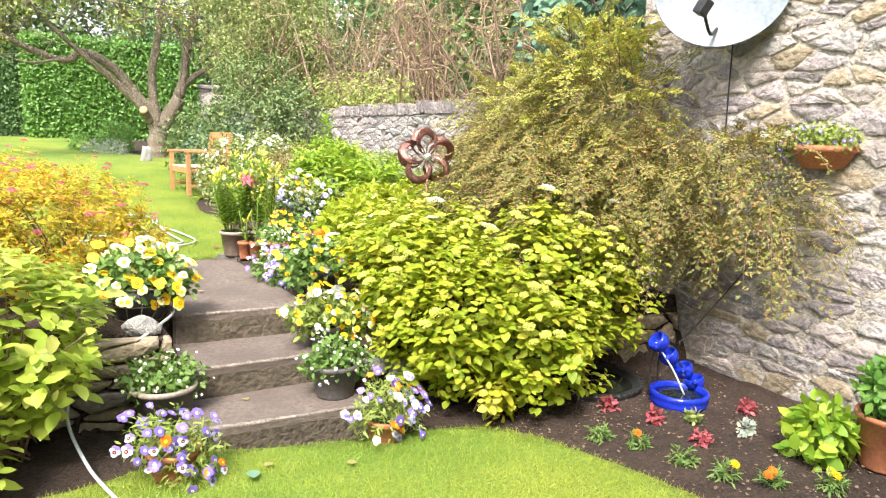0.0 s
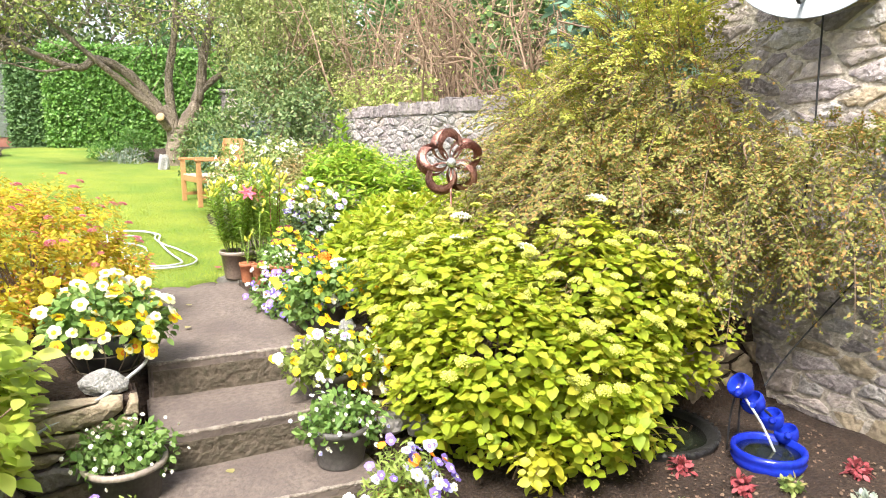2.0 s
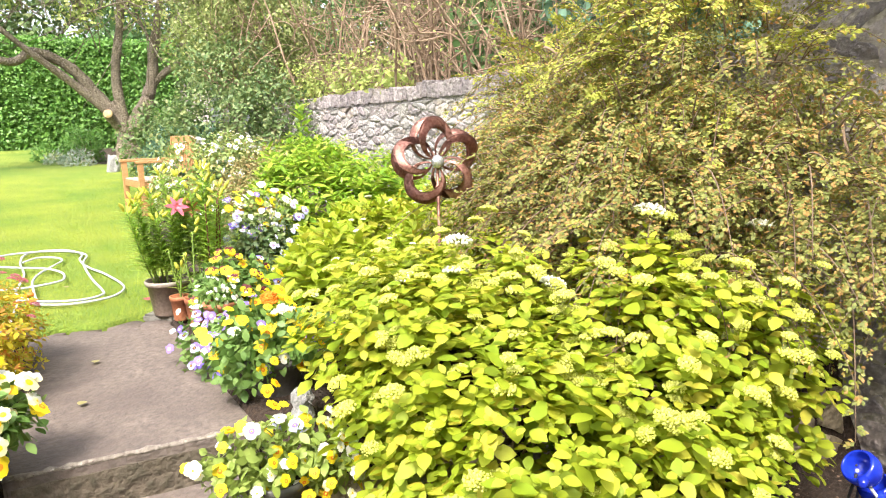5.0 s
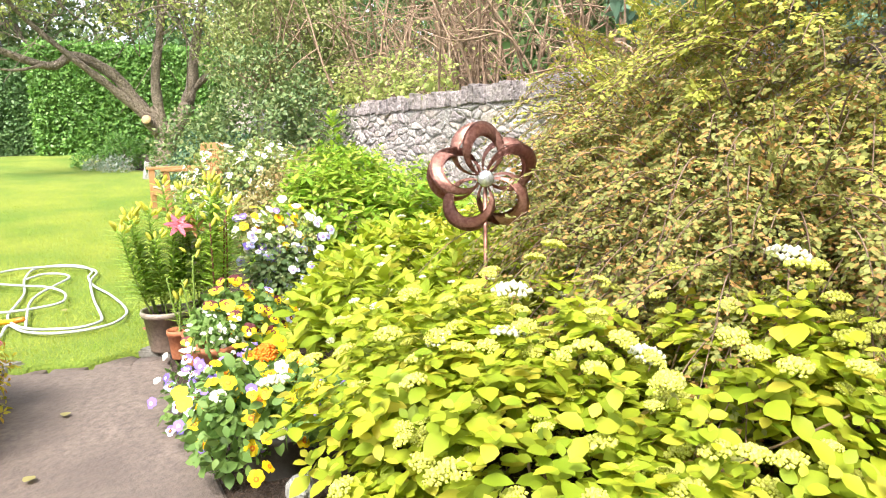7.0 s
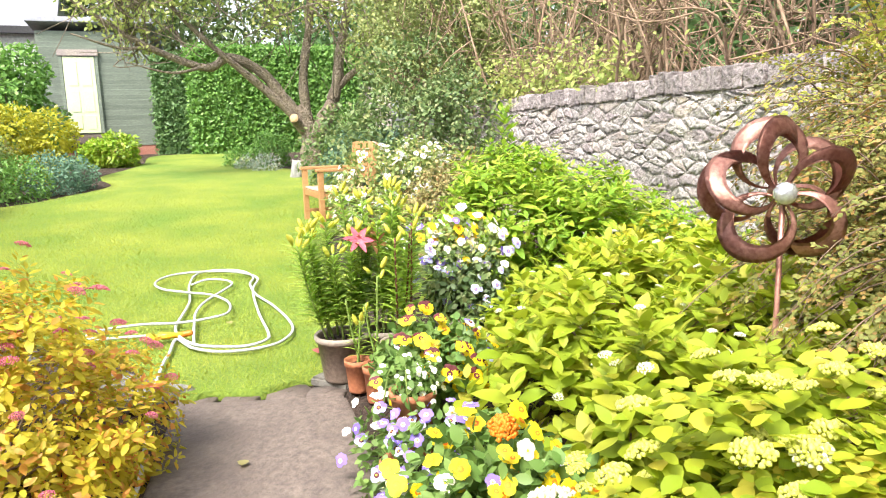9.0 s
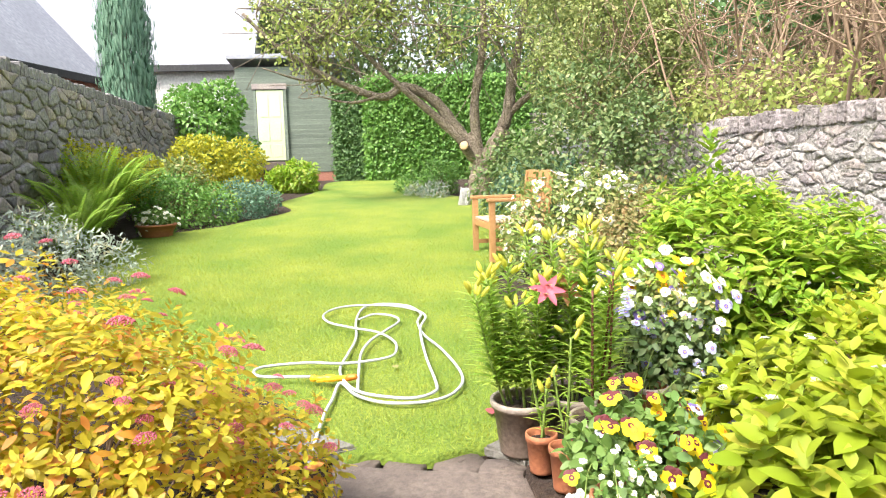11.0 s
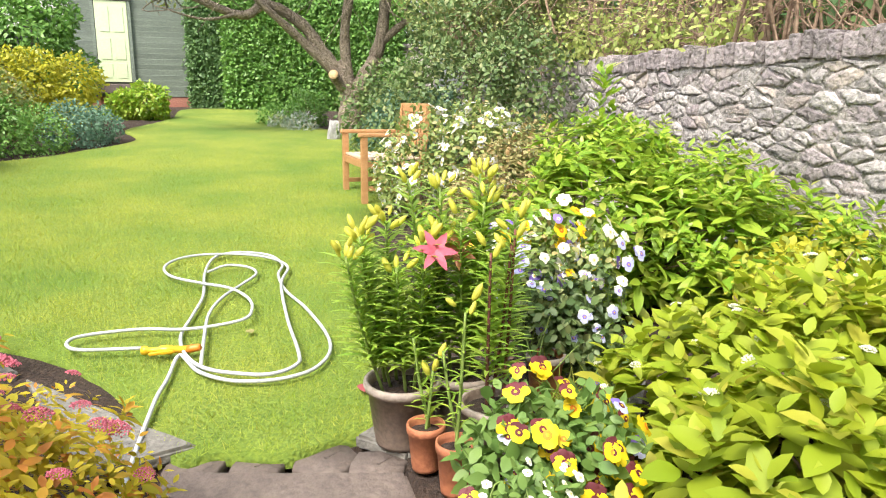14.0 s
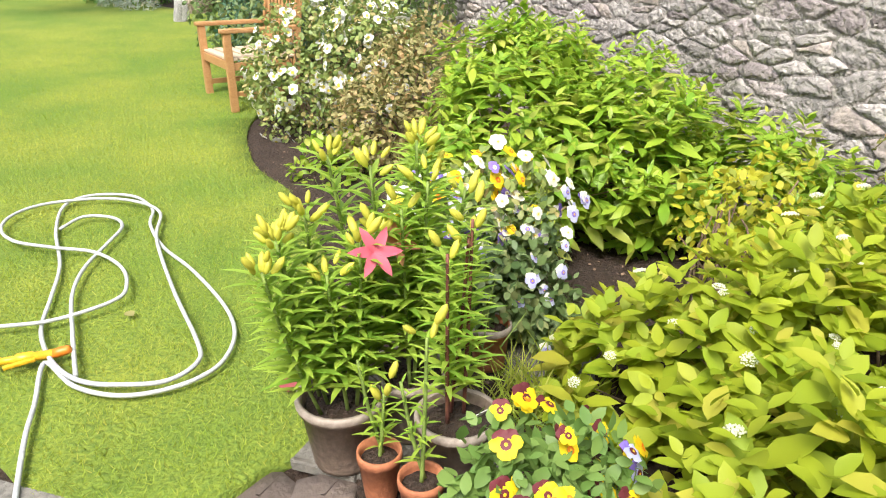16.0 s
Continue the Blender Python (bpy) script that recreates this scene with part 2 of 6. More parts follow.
L_thorn = leafy("hawthorn_leaf", (0.150, 0.205, 0.065), (0.320, 0.370, 0.120), (0.460, 0.460, 0.180), 0.55, 0.35)
L_fern = leafy("fern_frond", (0.230, 0.414, 0.046), (0.391, 0.529, 0.081), None, 0.55, 0.4)
L_silver = leafy("silvery_leaf", (0.36, 0.44, 0.40), (0.50, 0.55, 0.46), (0.62, 0.56, 0.36), 0.6, 0.3)
L_yel = leafy("golden_leaf", (0.420, 0.430, 0.025), (0.580, 0.540, 0.051), (0.297, 0.357, 0.051), 0.5, 0.4)
L_lily = leafy("lily_leaf", (0.210, 0.390, 0.045), (0.440, 0.580, 0.085), None, 0.4, 0.35)
L_bud = leafy("lily_bud", (0.560, 0.600, 0.070), (0.760, 0.680, 0.110), (0.720, 0.460, 0.110), 0.5, 0.3)
L_lilyp = leafy("pink_lily_petal", (0.760, 0.110, 0.195), (0.807, 0.176, 0.255), None, 0.5, 0.35)
L_lilyo = leafy("coral_lily_petal", (0.80, 0.30, 0.20), (0.85, 0.38, 0.26), None, 0.5, 0.35)
L_pan = leafy("pansy_leaf", (0.12, 0.24, 0.05), (0.24, 0.36, 0.09), None, 0.5, 0.35)
L_pangold = leafy("trailing_stem_leaf", (0.26, 0.36, 0.07), (0.38, 0.46, 0.12), None, 0.5, 0.35)
P_yel = leafy("yellow_petal", (0.86, 0.62, 0.01), (0.92, 0.72, 0.02), None, 0.6, 0.3, True)
P_white = leafy("ivory_petal", (0.84, 0.83, 0.76), (0.90, 0.88, 0.80), None, 0.6, 0.3, True)
P_cream = leafy("pale_yellow_petal", (0.88, 0.84, 0.40), (0.90, 0.86, 0.55), None, 0.6, 0.3, True)
P_viol = leafy("violet_petal", (0.20, 0.13, 0.58), (0.34, 0.24, 0.70), None, 0.6, 0.3, True)
P_blue = leafy("pale_blue_petal", (0.45, 0.48, 0.80), (0.62, 0.64, 0.86), None, 0.6, 0.3, True)
P_oran = leafy("orange_petal", (0.85, 0.20, 0.01), (0.90, 0.32, 0.02), None, 0.6, 0.3, True)
P_dark = leafy("maroon_blotch", (0.09, 0.015, 0.02), (0.15, 0.02, 0.03), None, 0.6, 0.1, True)
P_red = leafy("crimson_leaf", (0.360, 0.064, 0.080), (0.480, 0.128, 0.144), None, 0.5, 0.3)
P_eye = leafy("petal_eye", (0.80, 0.50, 0.02), (0.85, 0.55, 0.02), None, 0.6, 0.1, True)

# ---- mesh helpers ----
rng = np.random.default_rng(7)


def raw_mesh(name, verts, tris, mats, mat_index=None, smooth=False):
    verts, tris = np.asarray(verts, np.float32), np.asarray(tris, np.int32)
    me = bpy.data.meshes.new(name)
    me.vertices.add(len(verts))
    me.vertices.foreach_set("co", verts.ravel())
    me.loops.add(tris.size)
    me.loops.foreach_set("vertex_index", tris.ravel())
    me.polygons.add(len(tris))
    me.polygons.foreach_set("loop_start", np.arange(0, tris.size, 3, dtype=np.int32))
    me.polygons.foreach_set("loop_total", np.full(len(tris), 3, np.int32))
    for m in mats if isinstance(mats, (list, tuple)) else [mats]:
        me.materials.append(m)
    if mat_index is not None:
        me.polygons.foreach_set("material_index", np.asarray(mat_index, np.int32))
    if smooth:
        me.polygons.foreach_set("use_smooth", np.ones(len(tris), bool))
    me.update(calc_edges=True)
    me.validate()
    return me


def thing(name, at, label, category, group="", kind="", turn=0.0):
    ob = new(name)
    ob.empty_display_size = 0.05
    ob.matrix_basis = pose(*at, 0, 0, turn)
    return tagged(ob, label, category, group, kind)


def part(name, mesh, material, parent, label="", kind="", m=None):
    """One mesh object under a thing or under a part; mesh: a bmesh or a finished mesh."""
    if isinstance(mesh, bmesh.types.BMesh):
        me = bpy.data.meshes.new(name)
        mesh.to_mesh(me)
        mesh.free()
        if material is not None:
            me.materials.append(material)
        mesh = me
    ob = new(name, mesh)
    ob.parent = parent
    if m is not None:
        ob.matrix_basis = m
    return tagged(ob, label, "", "", kind)


def alone(name, mesh, material, label, category, kind="", m=None, group=""):
    ob = part(name, mesh, material, None, m=m)
    return tagged(ob, label, category, group, kind)


def box(bm, sx, sy, sz, m=None, bevel=0.0):
    made = bmesh.ops.create_cube(bm, size=1.0, matrix=(m or Matrix()) @ Matrix.Diagonal((sx, sy, sz, 1)))
    if bevel:
        es = list({e for v in made["verts"] for e in v.link_edges})
        bmesh.ops.bevel(bm, geom=es, offset=bevel, segments=2, affect="EDGES", profile=0.6)
    return bm


def one_box(sx, sy, sz, m=None, bevel=0.0):
    return box(bmesh.new(), sx, sy, sz, m, bevel)


def lathe(profile, seg=28, wobble=0.0, caps=True):
    bm = bmesh.new()
    rings = []
    for r, z in profile:
        rings.append([bm.verts.new(((r + wobble * math.sin(3 * k)) * math.cos(2 * math.pi * k / seg), (r + wobble * math.cos(2 * k)) * math.sin(2 * math.pi * k / seg), z)) for k in range(seg)])
    for a, b in zip(rings, rings[1:]):
        for k in range(seg):
            f = bm.faces.new((a[k], a[(k + 1) % seg], b[(k + 1) % seg], b[k]))
            f.smooth = True
    if caps and profile[0][0] > 0:
        bm.faces.new(rings[0][::-1])
    if caps and profile[-1][0] > 0:
        bm.faces.new(rings[-1])
    return bm


def tube_arrays(pts, radii, seg=6):
    pts = np.asarray(pts, float)
    radii = np.broadcast_to(np.asarray(radii, float), (len(pts),))
    d = np.gradient(pts, axis=0)
    d /= np.linalg.norm(d, axis=1)[:, None] + 1e-9
    up = np.where(np.abs(d[:, 2:3]) > 0.9, [[1.0, 0, 0]], [[0, 0, 1.0]])
    a = np.cross(d, up)
    a /= np.linalg.norm(a, axis=1)[:, None] + 1e-9
    b = np.cross(d, a)
    ang = np.linspace(0, 2 * np.pi, seg, endpoint=False)
    v = pts[:, None] + radii[:, None, None] * (np.cos(ang)[None, :, None] * a[:, None] + np.sin(ang)[None, :, None] * b[:, None])
    tris = []
    for i in range(len(pts) - 1):
        for k in range(seg):
            p, q, r, s = i * seg + k, i * seg + (k + 1) % seg, (i + 1) * seg + (k + 1) % seg, (i + 1) * seg + k
            tris += [(p, q, r), (p, r, s)]
    n = len(pts) * seg
    v = np.concatenate([v.reshape(-1, 3), pts[:1], pts[-1:]])
    for k in range(seg):
        tris += [(n, (k + 1) % seg, k), (n + 1, n - seg + k, n - seg + (k + 1) % seg)]
    return v, np.array(tris)


def tubes(name, list_of, mat, seg=6):
    vs, ts, n = [], [], 0
    for pts, radii in list_of:
        v, t = tube_arrays(pts, radii, seg)
        vs.append(v)
        ts.append(t + n)
        n += len(v)
    return raw_mesh(name, np.concatenate(vs), np.concatenate(ts), mat, smooth=True)


def curve_pts(ctrl, n=8, closed=False):
    """A smooth line through the control points."""
    c = np.asarray(ctrl, float)
    c = np.concatenate([c[-1:], c, c[:2]]) if closed else np.concatenate([2 * c[:1] - c[1:2], c, 2 * c[-1:] - c[-2:-1]])
    out = []
    for i in range(1, len(c) - 2):
        for t in np.linspace(0, 1, n, endpoint=False):
            p0, p1, p2, p3 = c[i - 1 : i + 3]
            out.append(0.5 * (2 * p1 + (p2 - p0) * t + (2 * p0 - 5 * p1 + 4 * p2 - p3) * t**2 + (3 * p1 - p0 - 3 * p2 + p3) * t**3))
    out.append(c[-2])
    return np.array(out)


def leaf_shape(w=0.6, fold=0.12, droop=0.18, waist=0.42):
    """An ovate leaf one long, along y, folded on its midrib and drooping at the tip."""
    z = lambda y: -droop * y * y
    h = w / 2
    v = [(0, 0, 0), (-h, waist, z(waist) + fold * h), (0, waist, z(waist)), (h, waist, z(waist) + fold * h), (-h * 0.72, 0.74, z(0.74) + fold * h * 0.7), (0, 0.74, z(0.74)), (h * 0.72, 0.74, z(0.74) + fold * h * 0.7), (0, 1, z(1)), (-h * 0.62, 0.17, fold * h * 0.6), (h * 0.62, 0.17, fold * h * 0.6)]
    t = [(0, 2, 8), (8, 2, 1), (0, 9, 2), (9, 3, 2), (1, 2, 5), (1, 5, 4), (2, 3, 6), (2, 6, 5), (4, 5, 7), (5, 6, 7)]
    return np.array(v), np.array(t)


LEAF = leaf_shape()
NARROW = leaf_shape(0.26, 0.2, 0.3)
ROUND = leaf_shape(0.85, 0.15, 0.1, 0.5)
TINY = (np.array([(0, 0, 0), (-0.32, 0.5, 0.06), (0.32, 0.5, 0.06), (0, 1, -0.05)]), np.array([(0, 2, 1), (1, 2, 3)]))
BLADE = (np.array([(-0.05, 0, 0), (0.05, 0, 0), (0, 1, 0.12)]), np.array([(0, 1, 2)]))


def unit(a):
    return a / (np.linalg.norm(a, axis=-1, keepdims=True) + 1e-9)


def frames_of(axis, normal):
    y = unit(axis)
    x = unit(np.cross(y, normal))
    return x, y, np.cross(x, y)


def scatter(name, shape, pos, axis, normal, size, mat):
    tv, tt = shape
    x, y, z = frames_of(axis, normal)
    size = np.broadcast_to(size, (len(pos),))[:, None, None]
    v = pos[:, None] + size * (tv[None, :, 0:1] * x[:, None] + tv[None, :, 1:2] * y[:, None] + tv[None, :, 2:3] * z[:, None])
    t = tt[None] + (np.arange(len(pos)) * len(tv))[:, None, None]
    return raw_mesh(name, v.reshape(-1, 3), t.reshape(-1, 3), mat)


def shell(balls, n, depth=0.3, low=-9.0, flat=1.0):
    """Points just inside the outside of a heap of balls, and the way out there."""
    b = np.asarray(balls, float)
    w = b[:, 3] ** 2
    pick = rng.choice(len(b), n * 4, p=w / w.sum())
    d = unit(rng.normal(size=(n * 4, 3)))
    lump = 1 + 0.13 * np.sin(5.3 * d[:, 0] + pick) * np.cos(4.7 * d[:, 2] + 2 * pick) + 0.08 * np.sin(11 * d[:, 1] + 3 * pick)
    deep = depth * rng.random(n * 4) ** 2.2
    p = b[pick, :3] + d * [[1, 1, flat]] * (b[pick, 3] * lump * (1 - deep))[:, None]
    inside = np.zeros(len(p), bool)
    for k in range(len(b)):
        inside |= (pick != k) & (np.linalg.norm((p - b[k, :3]) / [1, 1, flat], axis=1) < b[k, 3] * (0.86 - depth * 0.5))
    ok = ~inside & (p[:, 2] > low)
    shell.deep = deep[ok][:n]
    return p[ok][:n], d[ok][:n]


def foliage_dirs(d, up=0.5, out=0.7, wild=0.6, sag=0.2):
    n = len(d)
    axis = unit(out * d + wild * rng.normal(size=(n, 3)) - [0, 0, sag])
    normal = unit(d * 0.7 + [0, 0, up] + 0.45 * rng.normal(size=(n, 3)))
    return axis, normal


def stems(name, root, tips, mat, r=0.006, seg=5):
    out = []
    for q in tips:
        q = np.asarray(q)
        a = np.array(root) + [*(rng.normal(size=2) * 0.06), 0]
        mid = a * 0.5 + q * 0.5 + [0, 0, 0.12 * np.linalg.norm(q - a)] + rng.normal(size=3) * 0.03
        out.append((curve_pts([a, mid, q], 4), np.linspace(r, r * 0.4, 9)))
    return tubes(name, out, mat, seg)


def heap_of_bumps(name, n, r, dome, size, mat):
    """A flower head: many small florets on a shallow dome."""
    v, t = [], []
    oct_v = np.array([(1, 0, 0), (-1, 0, 0), (0, 1, 0), (0, -1, 0), (0, 0, 1), (0, 0, -1.0)])
    oct_t = np.array([(0, 2, 4), (2, 1, 4), (1, 3, 4), (3, 0, 4), (2, 0, 5), (1, 2, 5), (3, 1, 5), (0, 3, 5)])
    for k in range(n):
        q = r * math.sqrt((k + 0.5) / n)
        a = k * 2.39996
        c = np.array([q * math.cos(a), q * math.sin(a), dome * (1 - (q / r) ** 2)]) + rng.normal(size=3) * size * 0.25
        v.append(c + oct_v * size * rng.uniform(0.75, 1.25))
        t.append(oct_t + 6 * k)
    return raw_mesh(name, np.concatenate(v), np.concatenate(t), mat, smooth=False)


def pansy(name, petal, upper, blotch, r=0.5):
    """Five overlapping rounded petals, two behind, a dark blotch and a yellow eye; one across, facing +z."""
    v, t, mi = [], [], []
    for ang, dist, rad, z, m in ((62, 0.26, 0.27, -0.05, 1), (118, 0.26, 0.27, -0.04, 1), (5, 0.24, 0.25, 0.0, 0), (175, 0.24, 0.25, 0.01, 0), (270, 0.22, 0.30, 0.03, 0)):
        c = np.array([math.cos(radians(ang)) * dist, math.sin(radians(ang)) * dist, z])
        k0, n = len(v), 9
        v.append(c + [0, 0, 0.02])
        for k in range(n):
            a = 2 * math.pi * k / n
            v.append(c + [rad * math.cos(a), rad * math.sin(a) * 0.92, 0.05 * math.sin(3 * a + ang) - 0.03])
        for k in range(n):
            t.append((k0, k0 + 1 + k, k0 + 1 + (k + 1) % n))
            mi.append(m)
    for rad, z, m in ((0.17, 0.065, 2), (0.06, 0.085, 3)):
        k0, n = len(v), 8
        v.append(np.array([0, -0.03, z + 0.01]))
        for k in range(n):
            a = 2 * math.pi * k / n
            v.append(np.array([rad * math.cos(a), -0.04 + rad * math.sin(a), z - 0.015]))
        for k in range(n):
            t.append((k0, k0 + 1 + k, k0 + 1 + (k + 1) % n))
            mi.append(m)
    return raw_mesh(name, np.array(v), t, [petal, upper, blotch, P_eye], mi)


def facing(p, d, size, spin=None):
    """The pose of a flower at p that looks along d."""
    q = Vector(d).to_track_quat("Z", "Y").to_matrix().to_4x4()
    return Matrix.Translation(Vector(p)) @ q @ pose(0, 0, 0, 0, 0, rng.uniform(-40, 40) if spin is None else spin) @ Matrix.Diagonal((size, size, size, 1))


def ground_z(y):
    return max(0.0, 0.05 * (min(y, 20.0) - 3.0))

# ---- setting: ground, lawns, steps, walls ----


def sheet(name, xs, ys, height, mat, label, category):
    X, Y = np.meshgrid(xs, ys)
    v = np.stack([X.ravel(), Y.ravel(), [height(a, b) for a, b in zip(X.ravel(), Y.ravel())]], 1)
    nx, t = len(xs), []
    for j in range(len(ys) - 1):
        for i in range(nx - 1):
            a = j * nx + i
            t += [(a, a + 1, a + nx + 1), (a, a + nx + 1, a + nx)]
    return alone(name, raw_mesh(name, v, t, mat, smooth=True), None, label, category, "structure")


def rough(x, y, k=0.012):
    return k * noise.noise(Vector((x * 5, y * 5, 0.3))) + 0.5 * k * noise.noise(Vector((x * 17, y * 17, 2.1)))


LOW = -0.52


def terrain(x, y):
    edge = -0.28 if x < 0.3 else -0.35 - 0.24 * (x - 0.85)
    if x > 0.55 and x < 1.0:
        edge = -0.35 + 0.0 * x
    s = min(1.0, max(0.0, (y - edge + 0.04) / 0.08))
    if 0.55 < x < 1.1:
        s = min(1.0, max(0.0, (y + 0.9) / 0.95))
    hi = ground_z(y) - 0.01 + rough(x, y)
    if -0.12 < x < 0.80 and -1.2 < y < 1.95:
        return LOW - 0.05 if y < 0.06 else -0.08
    return (1 - s) * (LOW + 0.03 + rough(x, y, 0.02)) + s * hi


xs = np.concatenate([[-400, -60, -14], np.arange(-6, 3.31, 0.075), [3.6, 8, 40, 400]])
ys = np.concatenate([[-400, -40, -9, -6], np.arange(-4.4, 4.6, 0.075), np.arange(4.8, 20.5, 0.5), [24, 40, 400]])
sheet("ground", xs, ys, terrain, M_soil, "dark brown garden soil under beds and shrubs", "ground")


def outline_sheet(name, outline, height, mat, label, category, step=0.22):
    """A turf sheet with a soft outline, a few millimetres above the soil, with a small cut edge."""
    pts = curve_pts(outline, 6, closed=True)
    bm = bmesh.new()
    vs = [bm.verts.new((x, y, 0)) for x, y in pts[:-1]]
    f = bm.faces.new(vs)
    bmesh.ops.triangulate(bm, faces=[f])
    for axis, lo, hi in ((0, pts[:, 0].min(), pts[:, 0].max()), (1, pts[:, 1].min(), pts[:, 1].max())):
        for c in np.arange(lo + step, hi, step * (1 if axis else 2)):
            co, no = [0, 0, 0], [0, 0, 0]
            co[axis], no[axis] = c, 1
            bmesh.ops.bisect_plane(bm, geom=bm.verts[:] + bm.edges[:] + bm.faces[:], plane_co=co, plane_no=no)
    rim = [e for e in bm.edges if e.is_boundary]
    ext = bmesh.ops.extrude_edge_only(bm, edges=rim)
    low = {v for v in ext["geom"] if isinstance(v, bmesh.types.BMVert)}
    for v in bm.verts:
        v.co.z = height(v.co.x, v.co.y) - (0.05 if v in low else 0)
    bmesh.ops.recalc_face_normals(bm, faces=bm.faces[:])
    for fc in bm.faces:
        fc.smooth = True
    return alone(name, bm, mat, label, category, "structure"), pts


UPPER = [(0.08, 1.94), (-0.17, 2.46), (-0.55, 2.94), (-1.5, 3.6), (-2.6, 4.6), (-2.9, 6.6), (-3.2, 8.7), (-2.64, 9.2), (-2.15, 9.8), (-1.49, 11.4), (-1.9, 13), (-1.6, 14.5), (-1.41, 15.9), (-1.3, 18.5), (0.8, 18.3), (1.5, 13.6), (2.6, 12.6), (2.5, 10), (2.1, 7.4), (1.9, 6.6), (1.36, 5.7), (1.18, 4.76), (1.26, 4.1), (1.2, 3.3), (1.0, 2.35), (0.85, 2.0), (0.62, 1.94), (0.43, 1.86), (0.22, 1.93)]
LOWER = [(-3.2, -1.0), (-1.5, -1.0), (-0.62, -0.98), (-0.18, -0.87), (0.15, -0.98), (0.41, -1.06), (0.82, -1.15), (1.26, -1.28), (1.47, -1.53), (1.6, -1.93), (1.68, -2.2), (1.76, -2.7), (2.0, -3.6), (2.4, -5.5), (0, -6.5), (-3.2, -5.5)]
lawn_up, up_line = outline_sheet("lawn_upper", UPPER, lambda x, y: ground_z(y) + 0.012 + rough(x, y, 0.006), M_lawn, "bright green mown lawn rising gently towards the shed", "lawn")
lawn_low, low_line = outline_sheet("lawn_lower", LOWER, lambda x, y: LOW + 0.055 + rough(x, y, 0.006), M_lawn, "short green lawn at the foot of the steps", "lawn")


def inside(line, x, y):
    x0, y0, x1, y1 = line[:-1, 0], line[:-1, 1], line[1:, 0], line[1:, 1]
    c = (y0 > y) != (y1 > y)
    return (c & (x < (x1 - x0) * (y - y0) / (y1 - y0 + 1e-12) + x0)).sum() % 2 == 1


def turf(name, line, n, lo, hi, height, parent_label):
    p = rng.uniform(lo, hi, (n, 2))
    keep = np.array([inside(line, a, b) for a, b in p])
    p = p[keep]
    p = p[rng.random(len(p)) < np.clip((12.5 - p[:, 1]) / 8.5, 0, 1) ** 1.3]
    q = np.array([(a, b, height(a, b)) for a, b in p])
    axis = unit(rng.normal(size=(len(q), 3)) * [0.5, 0.5, 0.1] + [0, 0, 0.8])
    me = scatter(name, BLADE, q, axis, rng.normal(size=(len(q), 3)), rng.uniform(0.016, 0.038, len(q)), M_blade)
    return alone(name, me, None, parent_label, "grass", "stuff")


turf("grass", up_line, 330000, (-3.0, 1.8), (2.2, 13.0), lambda x, y: ground_z(y) + 0.01, "short mown grass blades of the upper lawn")
turf("grass", low_line, 60000, (-1.4, -2.7), (2.2, -0.8), lambda x, y: LOW + 0.055, "short grass blades below the steps")

# steps and path of old concrete, a little askew
steps = thing("garden_steps", (0, 0, 0), "three worn brown concrete steps with chipped pale nosings", "steps", kind="structure")


def slab(bm, corners, z0, z1):
    top = [bm.verts.new((x, y, z1)) for x, y in corners]
    bot = [bm.verts.new((x, y, z0)) for x, y in corners]
    bm.faces.new(top)
    bm.faces.new(bot[::-1])
    for k in range(4):
        bm.faces.new((bot[k], bot[(k + 1) % 4], top[(k + 1) % 4], top[k]))
    bmesh.ops.recalc_face_normals(bm, faces=bm.faces[:])
    bmesh.ops.bevel(bm, geom=bm.edges[:], offset=0.012, segments=2, affect="EDGES")
    bmesh.ops.subdivide_edges(bm, edges=[e for e in bm.edges if e.calc_length() > 0.15], cuts=6, use_grid_fill=True)
    for v in bm.verts:
        v.co += Vector((0.004 * noise.noise(v.co * 9), 0.006 * noise.noise(v.co * 11 + Vector((3, 0, 0))), 0.005 * noise.noise(v.co * 7)))
    return bm


for front, back, z0, z1 in ((((-0.05, 0.06), (0.80, -0.02)), ((0.80, 1.72), (0.06, 1.9)), -0.5, -0.012), (((-0.11, -0.45), (0.80, -0.49)), ((0.80, 0.03), (-0.06, 0.10)), -0.55, -0.19), (((-0.17, -0.86), (0.80, -0.96)), ((0.80, -0.44), (-0.12, -0.38)), -0.6, -0.36)):
    part("step", slab(bmesh.new(), [*front, *back], z0, z1), M_conc, steps)
    (ax_, ay), (bx, by) = front
    # face of the riser, shade of the upright side painted as darker brown
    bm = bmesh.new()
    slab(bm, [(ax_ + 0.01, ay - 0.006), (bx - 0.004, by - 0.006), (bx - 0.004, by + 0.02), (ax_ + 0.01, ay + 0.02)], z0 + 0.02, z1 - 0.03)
    part("riser", bm, M_riser_shade, steps, "brown riser with its shade in the colour")
    pts = [(ax_ + (bx - ax_) * k / 30, ay + (by - ay) * k / 30 + 0.010 + 0.006 * noise.noise(Vector((k * 0.7, z1, 0))), z1 - 0.006) for k in range(31)]
    part("nosing", tubes("nosing", [(pts, [0.011 + 0.008 * noise.noise(Vector((k * 0.9, z1 * 9, 4))) for k in range(31)])], M_nose, 6), None, steps, "pale chipped concrete edge")
# ragged end of the path against the lawn
for k, (x, y, r) in enumerate([(0.15, 1.93, 0.10), (0.34, 1.86, 0.09), (0.56, 1.86, 0.11), (0.72, 1.78, 0.10)]):
    part("broken_edge", lathe([(r * 0.96, -0.06), (r, -0.012), (r * 0.95, -0.001), (0, 0.0)], 9, 0.012), M_conc, steps, m=pose(x, y, 0.001 * k - 0.016))


